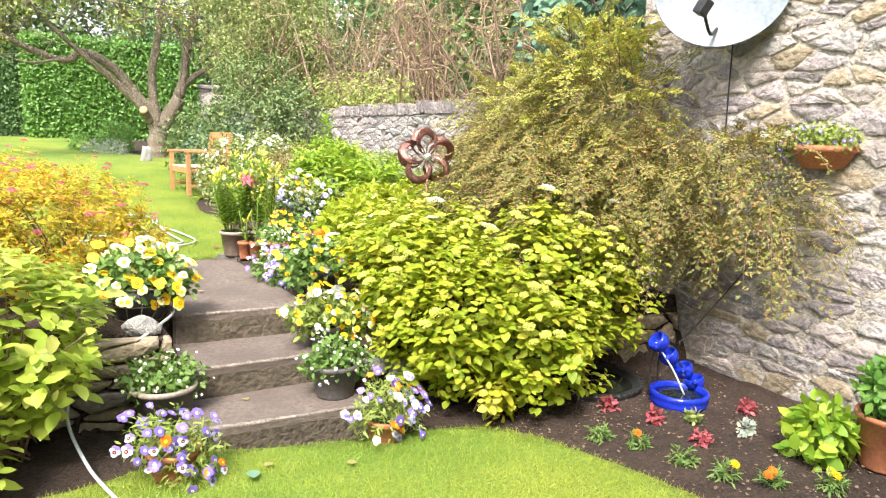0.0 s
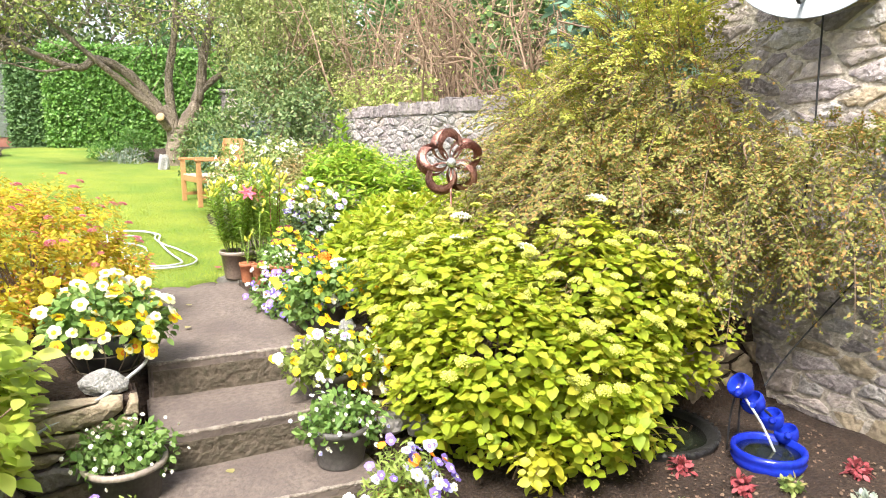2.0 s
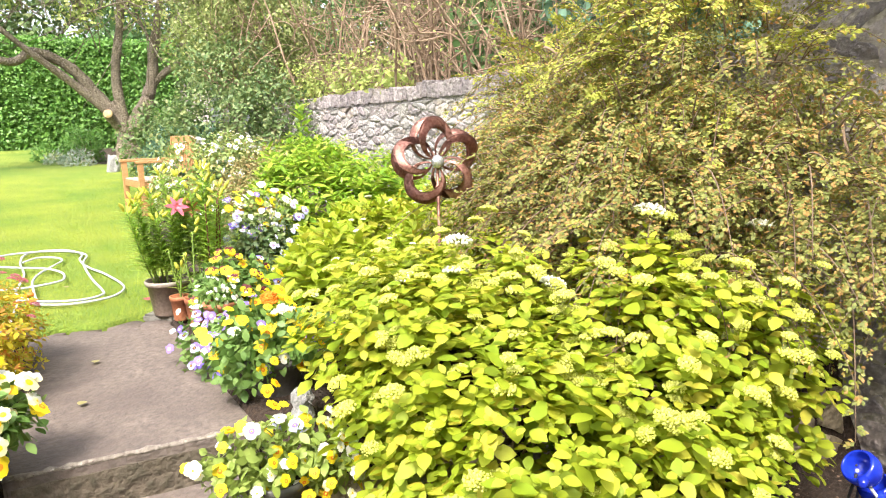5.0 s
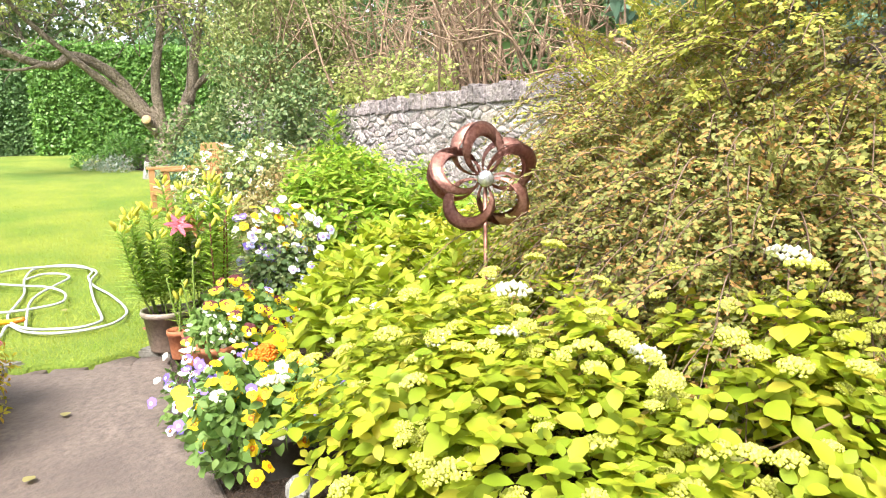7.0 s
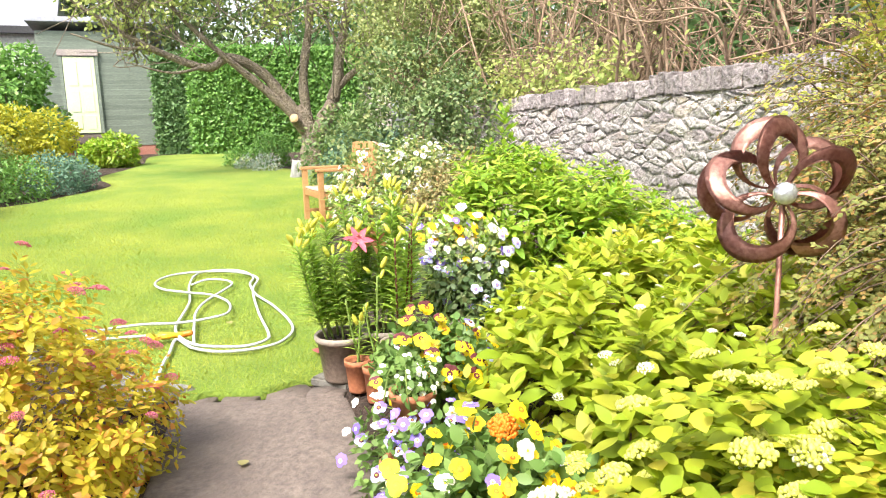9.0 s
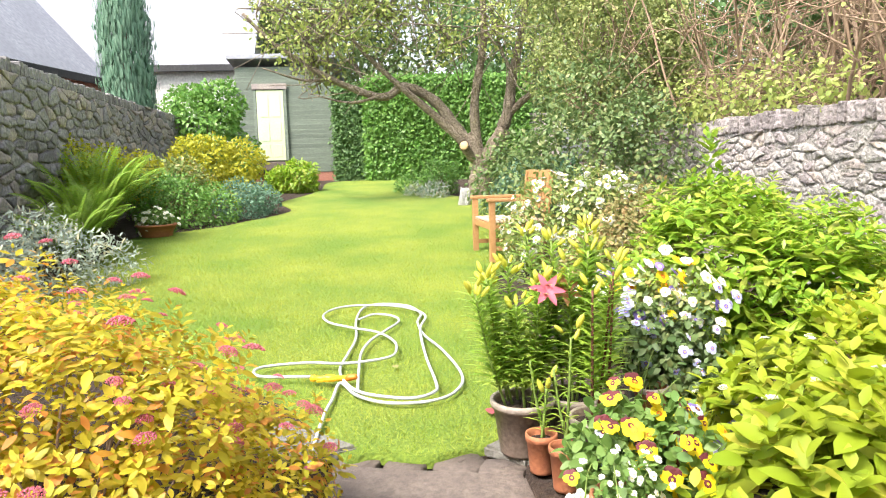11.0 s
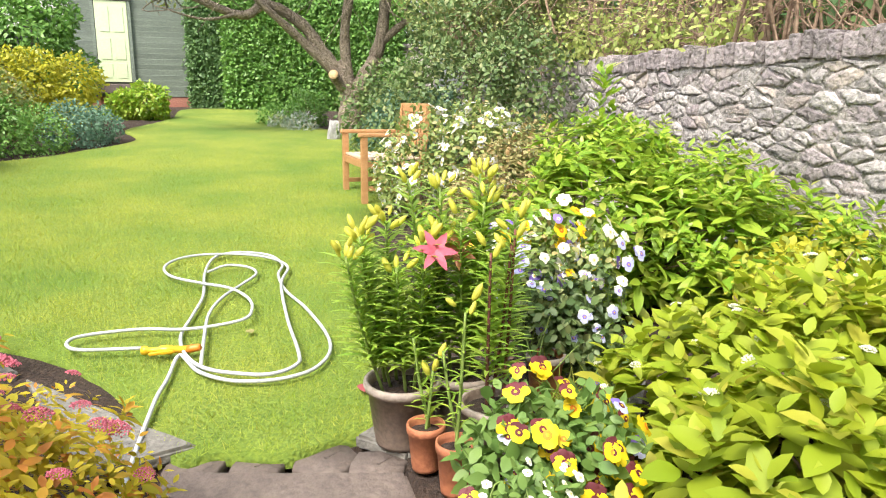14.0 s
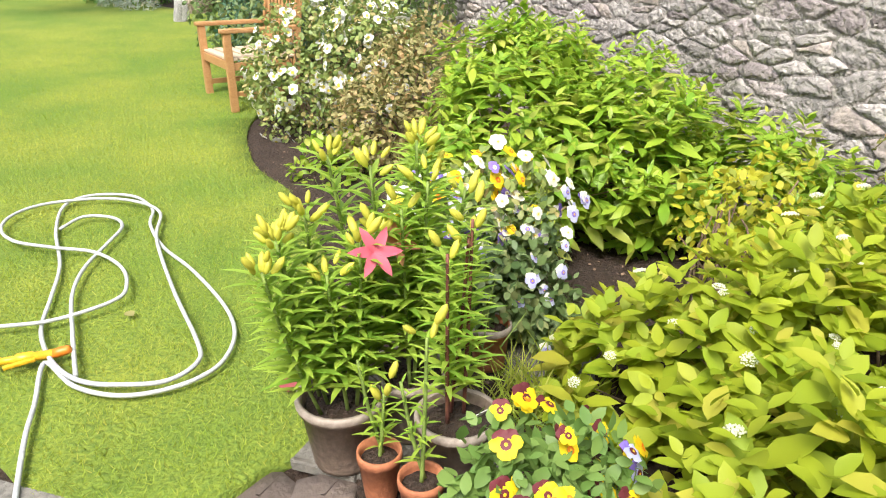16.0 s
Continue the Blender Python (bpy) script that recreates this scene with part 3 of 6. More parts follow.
def paving(corners, z, label):
    bm = bmesh.new()
    slab(bm, corners, z - 0.05, z)
    return alone("paving_slab", bm, M_slab, label, "slab")


paving([(-0.56, 2.72), (-0.16, 2.30), (0.16, 1.98), (-0.16, 1.86), (-0.75, 2.55)][:4], 0.026, "grey weathered paving slab beside the lawn")
paving([(-1.0, 3.28), (-0.60, 2.78), (-0.85, 2.58), (-1.25, 3.05)], 0.026, "grey lichened paving slab at the lawn edge")
paving([(0.66, 1.94), (0.82, 2.06), (1.10, 1.95), (0.82, 1.78)], 0.018, "pale grey paving slab under flower pots")
paving([(0.98, 1.52), (1.36, 1.74), (1.22, 2.02), (0.86, 1.82)], 0.006, "dark grey paving slab under flower pots")
paving([(1.42, 1.98), (1.62, 2.3), (1.92, 2.16), (1.70, 1.84)], 0.012, "brown sandstone slab in the border")


def clip_cell(poly, p, q):
    """The part of a convex polygon nearer to p than to q."""
    mx, n = (p + q) / 2, q - p
    out = []
    for a, b in zip(poly, poly[1:] + poly[:1]):
        da, db = (a - mx) @ n, (b - mx) @ n
        if da <= 0:
            out.append(a)
        if da * db < 0:
            out.append(a + (b - a) * da / (da - db))
    return out


def stone_mesh(name, cell, gap, proud, mat, seed):
    """A rough flat-faced stone with a ragged outline, a broken edge and a slightly tilted, uneven face."""
    c = np.mean(cell, 0)
    r = np.random.default_rng(seed)
    pts = []
    for a, b in zip(cell, cell[1:] + cell[:1]):
        k = 3 if np.linalg.norm(b - a) > 0.07 else 1
        for i in range(k):
            pts.append(a + (b - a) * i / k + (r.normal(size=2) * 0.006 if i else 0))
    pts = np.array(pts)
    d = pts - c
    ln = np.linalg.norm(d, axis=1, keepdims=True)
    pts = c + d * np.maximum(0.5, (ln - gap) / ln) * r.uniform(0.90, 1.0, (len(pts), 1))
    n = len(pts)
    tilt = r.normal(size=2) * 0.05
    rings = []
    for s, h, j in ((1.0, -0.03, 0.002), (0.985, proud * 0.55, 0.003), (0.94, proud, 0.003), (0.5, proud * r.uniform(0.9, 1.15), 0.004)):
        q = c + (pts - c) * s
        lean = ((q - c) @ tilt) if h > 0 else 0
        rings.append(np.column_stack([q[:, 0], np.full(n, -h) - lean - r.uniform(-j, j, n), q[:, 1]]))
    v = np.concatenate(rings + [[[c[0], -proud * r.uniform(0.9, 1.15), c[1]]]])
    t = []
    for k in range(n):
        j = (k + 1) % n
        for i in (0, 1, 2):
            t += [(i * n + k, i * n + j, (i + 1) * n + j), (i * n + k, (i + 1) * n + j, (i + 1) * n + k)]
        t.append((3 * n + k, 3 * n + j, 4 * n))
    return v, t


def rubble(parent, length, height, cell_w, cell_h, mats, gap=0.012, proud=0.03, seed=1, near=(0, 1e9), limit=300, jit=0.75, drop=0.2):
    """Stones over the face of a wall: x along it, z up, the face towards -y. Those within near are single objects."""
    r = np.random.default_rng(seed)
    k = cell_w / cell_h
    nx, nz = int(length / cell_w) + 1, int(height / cell_h) + 1
    seeds = np.array([((i + 0.5 + (0.5 if j % 2 else 0) + r.uniform(-jit, jit) * 0.6) * cell_w, (j + 0.5 + r.uniform(-jit, jit) * 0.5) * cell_h * k) for j in range(nz) for i in range(-1, nx)])
    seeds = seeds[r.random(len(seeds)) > drop]
    rest_v, rest_t, rest_m, nv, made = [], [], [], 0, 0
    for i, p in enumerate(seeds):
        d = np.linalg.norm(seeds - p, axis=1)
        poly = [p + np.array(o) * cell_w * 1.5 for o in ((-1, -1), (1, -1), (1, 1), (-1, 1))]
        for j in np.argsort(d)[1:18]:
            poly = clip_cell(poly, p, seeds[j])
        poly = [np.array([min(max(a[0], 0), length), min(max(a[1] / k, 0), height)]) for a in poly]
        a = np.array(poly)
        if len(poly) < 3 or np.ptp(a[:, 0]) < 0.04 or np.ptp(a[:, 1]) < 0.03:
            continue
        v, t = stone_mesh("stone", poly, gap, proud * r.uniform(0.5, 1.5), None, 100 * seed + i)
        mat = mats[int(r.random() ** 1.5 * len(mats))]
        if near[0] <= a[:, 0].mean() <= near[1] and made < limit:
            part("stone", raw_mesh("stone", v, t, mat), None, parent)
            made += 1
        else:
            rest_v.append(v)
            rest_t.append(np.array(t) + nv)
            rest_m += [mats.index(mat)] * len(t)
            nv += len(v)
    if rest_v:
        part("stonework", raw_mesh("stonework", np.concatenate(rest_v), np.concatenate(rest_t), mats, rest_m), None, parent, kind="stuff")


def wall_between(name, a, b, z0, z1, depth, label, mortar):
    """A wall whose face towards the garden runs from a to b; returns the wall and its length."""
    a, b = Vector(a), Vector(b)
    ln = (b - a).length
    w = thing(name, (a.x, a.y, z0), label, "wall", kind="structure", turn=math.degrees(math.atan2(b.y - a.y, b.x - a.x)))
    bm = one_box(ln, depth, z1 - z0, pose(ln / 2, depth / 2 - 0.003, (z1 - z0) / 2))
    part("core", bm, mortar, w)
    return w, ln


# house gable: large rubble in pale mortar (its face looks to -x)
wall_house, ln = wall_between("wall_house", (3.35, -0.38), (3.35, -5.2), LOW - 0.2, 3.3, 0.5, "house wall of grey and buff rubble stones in pale lime mortar", M_mortar)
rubble(wall_house, ln, 3.8, 0.20, 0.085, [M_stone_mauve, M_stone, M_stone_pale, M_sand], 0.011, 0.009, 3, (0, 2.0), 300, 0.95, 0.3)
for k in range(9):
    part("quoin", one_box(0.16 + 0.07 * (k % 2), 0.06, 0.11, pose(0.085 + 0.035 * (k % 2), -0.012, 1.15 + 0.125 * k), 0.012), M_red if 3 < k < 7 else M_sand, wall_house, "worn red brick quoin" if 3 < k < 7 else "sandstone quoin")
# boundary wall
wall_boundary, ln = wall_between("wall_boundary", (3.66, 9.5), (3.52, -0.38), -0.1, 1.40, 0.4, "boundary wall of pale grey rubble with upright coping", M_mortar_grey)
rubble(wall_boundary, ln, 1.48, 0.17, 0.068, [M_stone_pale, M_stone_mauve, M_stone_pale, M_stone], 0.007, 0.011, 5, (4.4, 8.2), 300, 0.95, 0.3)
for k in range(96):
    h = 0.13 + 0.035 * rng.random()
    part("coping_stone", one_box(0.085 + 0.012 * rng.random(), 0.44, h, pose(0.06 + k * 0.1025, 0.19, 1.49 + h / 2, rng.normal() * 2, rng.normal() * 3, rng.normal() * 2), 0.012), M_stone_mauve, wall_boundary)
# left wall, older and darker
wall_left, ln = wall_between("wall_left", (-3.3, 1.0), (-4.55, 13.0), -0.1, 2.35, 0.4, "old dark whinstone garden wall behind the flower bed", M_mortar_dark)
rubble(wall_left, ln, 2.45, 0.24, 0.13, [M_stone_dark, M_stone_dark, M_stone], 0.012, 0.03, 9, (5.5, 11.9), 300, 0.9)
for k in range(100):
    h = 0.12 + 0.05 * rng.random()
    part("coping_stone", one_box(0.10 + 0.01 * rng.random(), 0.42, h, pose(0.06 + k * 0.12, 0.2, 2.45 + h / 2, 0, rng.normal() * 3, 0), 0.015), M_stone_dark, wall_left)
wall_left_far, ln = wall_between("wall_left_far", (-4.56, 13.0), (-4.9, 19.4), 0.2, 2.5, 0.4, "lower far stretch of dark whinstone wall", M_mortar_dark)
rubble(wall_left_far, ln, 2.3, 0.26, 0.14, [M_stone_dark, M_stone], 0.012, 0.03, 12, (0, 6.4), 200, 0.9)
# low retaining walls beside the steps
retain_l, ln = wall_between("wall_retaining", (-2.6, -0.27), (-0.13, -0.30), LOW - 0.1, -0.04, 0.2, "low dry-stone retaining wall of flat brown stones", M_soil)
rubble(retain_l, ln, 0.6, 0.30, 0.085, [M_sand, M_stone], 0.008, 0.05, 21, (0, 9), 200, 0.5)
retain_r, ln = wall_between("wall_retaining", (0.82, -0.32), (3.3, -0.93), LOW - 0.1, -0.10, 0.2, "low retaining wall of brown sandstone behind the bed", M_soil)
rubble(retain_r, ln, 0.5, 0.42, 0.13, [M_sand, M_sand, M_stone], 0.008, 0.04, 23, (0, 9), 200, 0.4)
# added wall out of view, its height set to shade the lower lawn
alone("shade_wall", one_box(24, 0.3, 10.2, pose(0, -9, 4.1)), M_render, "unseen pale wall added to close and shade the lower garden", "wall", "structure")

# ---- far end: shed, hedges, houses ----
GZ = 0.72
shed = thing("shed", (-4.1, 19.5, GZ), "grey-green weatherboarded shed with a pale green door", "shed")
part("brick_base", one_box(2.8, 2.4, 0.36, pose(1.4, 1.2, 0.18), 0.02), M_red, shed)
part("body", one_box(2.74, 2.36, 3.0, pose(1.4, 1.2, 1.8)), M_greywood, shed)
for k in range(22):
    part("board", one_box(2.78, 0.035, 0.145, pose(1.4, -0.005, 0.43 + k * 0.137, 6, 0, 0), 0.006), M_greywood, shed)
part("roof", one_box(3.1, 2.9, 0.14, pose(1.4, 1.2, 3.45, -8, 0, 0), 0.02), M_slate, shed)
d = part("door", one_box(0.76, 0.05, 2.0, pose(0.98, -0.07, 1.72), 0.01), M_door, shed, "pale green panelled door")
part("lintel", one_box(0.98, 0.10, 0.16, pose(0.98, -0.08, 2.82), 0.01), M_stone, shed, "pale grey lintel")
for sx in (-0.43, 0.43):
    part("door_frame", one_box(0.08, 0.08, 2.04, pose(0.98 + sx, -0.06, 1.73), 0.008), M_greywood, shed)
for px, pz, ph in ((-0.17, 0.55, 0.62), (0.17, 0.55, 0.62), (-0.17, -0.18, 0.52), (0.17, -0.18, 0.52), (-0.17, -0.72, 0.36), (0.17, -0.72, 0.36)):
    part("panel", one_box(0.24, 0.02, ph, pose(0.98 + px, -0.098, 1.72 + pz), 0.008), M_door, d)
part("step", one_box(1.1, 0.4, 0.24, pose(0.98, -0.22, 0.55), 0.02), M_conc, shed)


def hedge(x0, x1, y0, y1, z1, n, mat, label):
    h = thing("hedge", ((x0 + x1) / 2, (y0 + y1) / 2, GZ - 0.05), label, "hedge")
    w, dp, ht = (x1 - x0) / 2, (y1 - y0) / 2, z1 - GZ
    p = rng.uniform((-w, -dp, 0), (w, dp, ht), (n, 3))
    f = rng.random(n)
    p[f < 0.72, 1] = -dp + rng.normal(size=(f < 0.72).sum()) * 0.05
    s = (f >= 0.72) & (f < 0.86)
    p[s, 0] = -w + rng.normal(size=s.sum()) * 0.05
    p[f >= 0.86, 2] = ht + rng.normal(size=(f >= 0.86).sum()) * 0.06
    dirs = np.where((f < 0.72)[:, None], [[0, -1, 0.1]], np.where(s[:, None], [[-1, 0, 0.1]], [[0, 0, 1.0]]))
    ax, nr = foliage_dirs(dirs, 0.4, 0.3, 0.8, 0.3)
    part("foliage", scatter("foliage", LEAF, p, ax, nr, rng.uniform(0.07, 0.12, n), mat), None, h, kind="stuff")
    # solid dark green box that fills the gaps between the leaves
    part("inner_fill", one_box(2 * w - 0.14, 2 * dp - 0.14, ht - 0.1, pose(0, 0, ht / 2)), L_hedged, h)
    return h


hedge(-0.35, 4.3, 18.6, 20.6, 3.7, 30000, L_hedge, "tall clipped bright green hedge behind the apple tree")
hedge(-1.34, -0.38, 19.3, 20.6, 3.5, 8000, L_hedged, "dark green clipped hedge beside the shed")
pillar = thing("gate_pillar", (4.75, 19.0, GZ), "grey stone gate pillar with a flat cap", "pillar")
part("shaft", one_box(0.9, 0.6, 1.75, pose(0, 0, 0.87), 0.03), M_stone, pillar)
part("cap", one_box(1.1, 0.8, 0.12, pose(0, 0, 1.8), 0.03), M_stone, pillar)


def house(at, w, dp, eaves, rise, wall_mat, label):
    h = thing("house", at, label, "house", turn=0)
    part("wall", one_box(w, dp, eaves, pose(0, 0, eaves / 2)), wall_mat, h)
    bm = bmesh.new()
    a = [bm.verts.new(c) for c in ((-w / 2, -dp / 2, eaves), (w / 2, -dp / 2, eaves), (w / 2, dp / 2, eaves), (-w / 2, dp / 2, eaves), (-w / 2, 0, eaves + rise), (w / 2, 0, eaves + rise))]
    for q in ((0, 3, 4), (1, 5, 2), (0, 4, 5, 1), (3, 2, 5, 4), (0, 1, 2, 3)):
        bm.faces.new([a[k] for k in q])
    part("gable", bm, wall_mat, h)
    sl = math.hypot(dp / 2, rise)
    tilt = math.degrees(math.atan2(rise, dp / 2))
    for s in (-1, 1):
        rf = part("roof", one_box(w + 0.7, sl + 0.5, 0.12, pose(0, s * (dp / 4 + 0.1), eaves + rise / 2 + 0.02, -s * tilt, 0, 0)), M_slate, h)
        part("fascia", one_box(w + 0.75, 0.1, 0.25, pose(0, s * (dp / 2 + 0.28), eaves - 0.16, 0, 0, 0), 0.02), M_fascia, h)
    for k in range(3):
        wd = part("window", one_box(1.0, 0.08, 1.2, pose(-w / 3 + k * w / 3, -dp / 2 - 0.02, eaves * 0.6), 0.02), M_white, h)
        part("pane", one_box(0.8, 0.02, 1.0, pose(-w / 3 + k * w / 3, -dp / 2 - 0.07, eaves * 0.6)), M_fascia, wd)
    return h


hs = house((-9.5, 29.0, 0.5), 9.0, 7.0, 4.6, 4.2, M_render, "white rendered house with a grey slate roof")
hs = house((-14.2, 22.0, 0.5), 6.0, 8.0, 4.0, 4.4, M_red, "red brick house with a steep slate roof and dark bargeboards")
hs.rotation_euler[2] = radians(80)


def crown_tree(name, at, trunk_h, r0, balls, n, size, mat, label, shape=LEAF, depth=0.8, limbs=7):
    t = thing(name, at, label, "tree")
    lines = [(curve_pts([(0, 0, -0.1), (0.03, 0.02, trunk_h * 0.5), (0, 0, trunk_h)], 4), np.linspace(r0, r0 * 0.6, 9))]
    for b in balls[:limbs]:
        c = np.array(b[:3])
        part("limb", tubes("limb", [(curve_pts([(0, 0, trunk_h * 0.6), c * [0.45, 0.45, 0.4] + [0, 0, trunk_h * 0.5], c], 5), np.linspace(r0 * 0.5, r0 * 0.1, 11))], M_bark, 8), None, t)
    part("trunk", tubes("trunk", lines, M_bark, 8), None, t)
    p, dd = shell(balls, n, depth)
    ax, nr = foliage_dirs(dd, 0.5, 0.5, 0.8, 0.3)
    part("crown", scatter("crown", shape, p, ax, nr, rng.uniform(0.7, 1.3, len(p)) * size, mat), None, t, kind="stuff")
    return t


def balls_in(n, lo, hi, r0, r1):
    q = rng.uniform(lo, hi, (n, 3))
    return [(*a, rng.uniform(r0, r1)) for a in q]


# background trees, behind the hedge and along the wall
for x, y, h, w, m in ((0.5, 27, 9, 3.2, L_dark), (5.5, 25, 8, 3.0, L_hedged), (10, 24, 9, 3.5, L_dark), (14, 17, 8, 3.2, L_dark), (-3.5, 30, 8, 2.4, L_dark)):
    crown_tree("tree", (x, y, 0.6), h * 0.35, 0.22, balls_in(16, (-w, -w * 0.7, h * 0.3), (w, w * 0.7, h * 0.9), 0.9, 1.7), 9000, 0.2, m, "tall dark green broadleaf tree behind the garden")
cy = thing("cypress", (-7.6, 21.0, 0.6), "narrow dark blue-green columnar cypress", "tree")
p = rng.normal(size=(9000, 3)) * [0.1, 0.1, 0.1]
hz = rng.uniform(0, 1, 9000)
an = rng.uniform(0, 2 * np.pi, 9000)
rad = 0.62 * np.minimum(1, (1 - hz) * 3) * (0.9 + 0.2 * rng.random(9000))
p += np.stack([rad * np.cos(an), rad * np.sin(an), 7.5 * hz], 1)
part("crown", scatter("crown", NARROW, p, unit(np.stack([np.cos(an) * 0.4, np.sin(an) * 0.4, np.ones(9000)], 1)), np.stack([np.cos(an), np.sin(an), 0 * an], 1), rng.uniform(0.16, 0.3, 9000), L_teal), None, cy, kind="stuff")
part("trunk", lathe([(0.14, -0.1), (0.1, 6), (0.02, 7)], 8), M_bark, cy)

# ---- trees and shrubs ----
# old apple tree with one long low limb
tree = thing("apple_tree", (2.0, 12.6, 0.47), "old apple tree with a sawn stub and long low limb", "tree")


def limb(ctrl, r0, r1):
    c = curve_pts(np.array(ctrl) - [2.0, 12.6, 0.47], 6)
    return c, np.linspace(r0, r1, len(c)) * (1 + 0.08 * np.sin(np.arange(len(c)) * 1.7))


part("trunk", tubes("trunk", [limb([(2.0, 12.6, 0.35), (2.02, 12.6, 0.7), (2.08, 12.6, 1.1), (2.3, 12.6, 1.45), (2.54, 12.55, 1.84)], 0.25, 0.14), limb([(2.05, 12.6, 0.9), (1.95, 12.6, 1.5), (1.8, 12.6, 1.75)], 0.17, 0.13)], M_bark, 12), None, tree)
for ctrl, r0, r1 in (([(1.95, 12.6, 1.4), (1.55, 12.6, 1.95), (1.19, 12.55, 2.4), (0.61, 12.4, 2.67), (0.18, 12.3, 2.47), (-0.75, 12.1, 2.8), (-1.64, 11.9, 3.35), (-2.2, 11.8, 3.9)], 0.13, 0.03), ([(1.85, 12.6, 1.5), (1.2, 12.5, 2.1), (0.6, 12.3, 2.6), (-0.1, 12.2, 3.25), (-0.6, 12.2, 3.9)], 0.10, 0.02), ([(2.3, 12.6, 1.45), (2.6, 12.6, 2.1), (2.73, 12.6, 2.9), (2.96, 12.6, 3.93), (3.0, 12.5, 4.9)], 0.14, 0.05), ([(2.05, 12.6, 1.2), (1.95, 12.5, 2.28), (2.14, 12.4, 3.5), (2.1, 12.3, 4.6)], 0.11, 0.05), ([(2.6, 12.6, 2.1), (3.0, 12.5, 2.45), (3.44, 12.4, 2.67), (4.0, 12.3, 2.9)], 0.08, 0.03), ([(-0.75, 12.1, 2.8), (-1.2, 11.9, 2.75), (-1.9, 11.7, 2.95)], 0.04, 0.012), ([(0.2, 12.3, 2.5), (-0.4, 12.0, 2.35), (-1.1, 11.8, 2.5)], 0.035, 0.01)):
    part("limb", tubes("limb", [limb(ctrl, r0, r1)], M_bark, 9), None, tree)
part("sawn_stub", tubes("sawn_stub", [limb([(1.9, 12.55, 1.3), (1.75, 12.4, 1.48), (1.71, 12.3, 1.52)], 0.10, 0.085)], M_bark, 10), None, tree)
part("cut_face", lathe([(0.085, 0), (0.083, 0.012), (0, 0.014)], 14), M_cut, tree, "pale round fresh saw cut", m=pose(-0.29, -0.32, 1.06, 75, 0, -20))
cb = [(-3.4, -0.8, 3.2, 0.7), (-2.6, -0.6, 3.3, 0.7), (-1.9, -0.5, 3.5, 0.7), (-3.0, -0.3, 2.6, 0.5), (-1.2, -0.4, 4.2, 0.8), (0, -0.3, 4.4, 0.9), (0.9, 0, 4.3, 0.9), (1.8, -0.2, 3.6, 0.8), (2.3, -0.2, 2.9, 0.7), (0.4, -0.6, 3.2, 0.6), (-2.2, -0.8, 4.3, 0.7), (-3.6, -0.6, 4.1, 0.7), (1.2, -0.5, 2.6, 0.45), (-0.6, -0.5, 3.0, 0.5)]
p, dd = shell(cb, 11000, 0.95)
ax, nr = foliage_dirs(dd, 0.5, 0.4, 0.9, 0.3)
part("crown", scatter("crown", LEAF, p, ax, nr, rng.uniform(0.05, 0.10, len(p)), L_apple), None, tree, kind="stuff")
tw = [(curve_pts([np.array(b[:3]) + rng.normal(size=3) * 0.2, np.array(b[:3]) + rng.normal(size=3) * 0.4, np.array(b[:3]) + rng.normal(size=3) * 0.7], 4), np.linspace(0.016, 0.005, 9)) for b in cb for _ in range(18)]
part("twig_mass", tubes("twig_mass", tw, M_bark, 4), None, tree, kind="stuff")


def shrub(name, at, balls, n, size, shape, mat, label, category="shrub", depth=0.4, dirs=(0.5, 0.7, 0.6, 0.2), n_stems=20, stem=None, near=None, near_n=0, root=(0, 0, 0), flat=1.0, low=-9.0, per=0, rise=0.25, up=0.8):
    """A bush: stems, a mass of leaves (per: so many round each shoot tip), and near_n single leaves on the outside."""
    t = thing(name, at, label, category)
    p, dd = shell(balls, n // per if per else n, depth, low, flat)
    tips, tip_d, deep = p, dd, shell.deep
    if per:
        p, ax, nr, s, _ = rosettes(p, dd, per, size, rise, up)
        dd = np.tile(dd, (per, 1))
    else:
        ax, nr = foliage_dirs(dd, *dirs)
        s = rng.uniform(0.7, 1.25, len(p)) * size
    first = 0
    if near_n:
        world_p = p + np.array(at)
        score = world_p[:, 1] - 0.7 * world_p[:, 2] + 0.35 * rng.random(len(p))
        order = np.argsort(score)
        p, ax, nr, s = p[order], ax[order], nr[order], s[order]
        first = near_n
        base = [raw_mesh("leaf", v[0] * [1, 1, 1], v[1], near) for v in (shape, leaf_shape(0.68, 0.2, 0.26), leaf_shape(0.56, 0.05, 0.1))]
        x, y, z = frames_of(ax[:first], nr[:first])
        for k in range(first):
            m = Matrix(np.vstack([np.column_stack([x[k] * s[k], y[k] * s[k], z[k] * s[k], p[k]]), [0, 0, 0, 1]]).tolist())
            part("leaf", base[k % 3], None, t, m=m)
    part("foliage", scatter("foliage", shape, p[first:], ax[first:], nr[first:], s[first:], mat), None, t, kind="stuff")
    if n_stems:
        pick = rng.choice(len(p), n_stems)
        part("stem_mass", stems("stem_mass", root, p[pick] * [0.9, 0.9, 0.92], stem or M_stem, 0.007), None, t, kind="stuff")
    shell.kept = deep
    return t, tips, tip_d


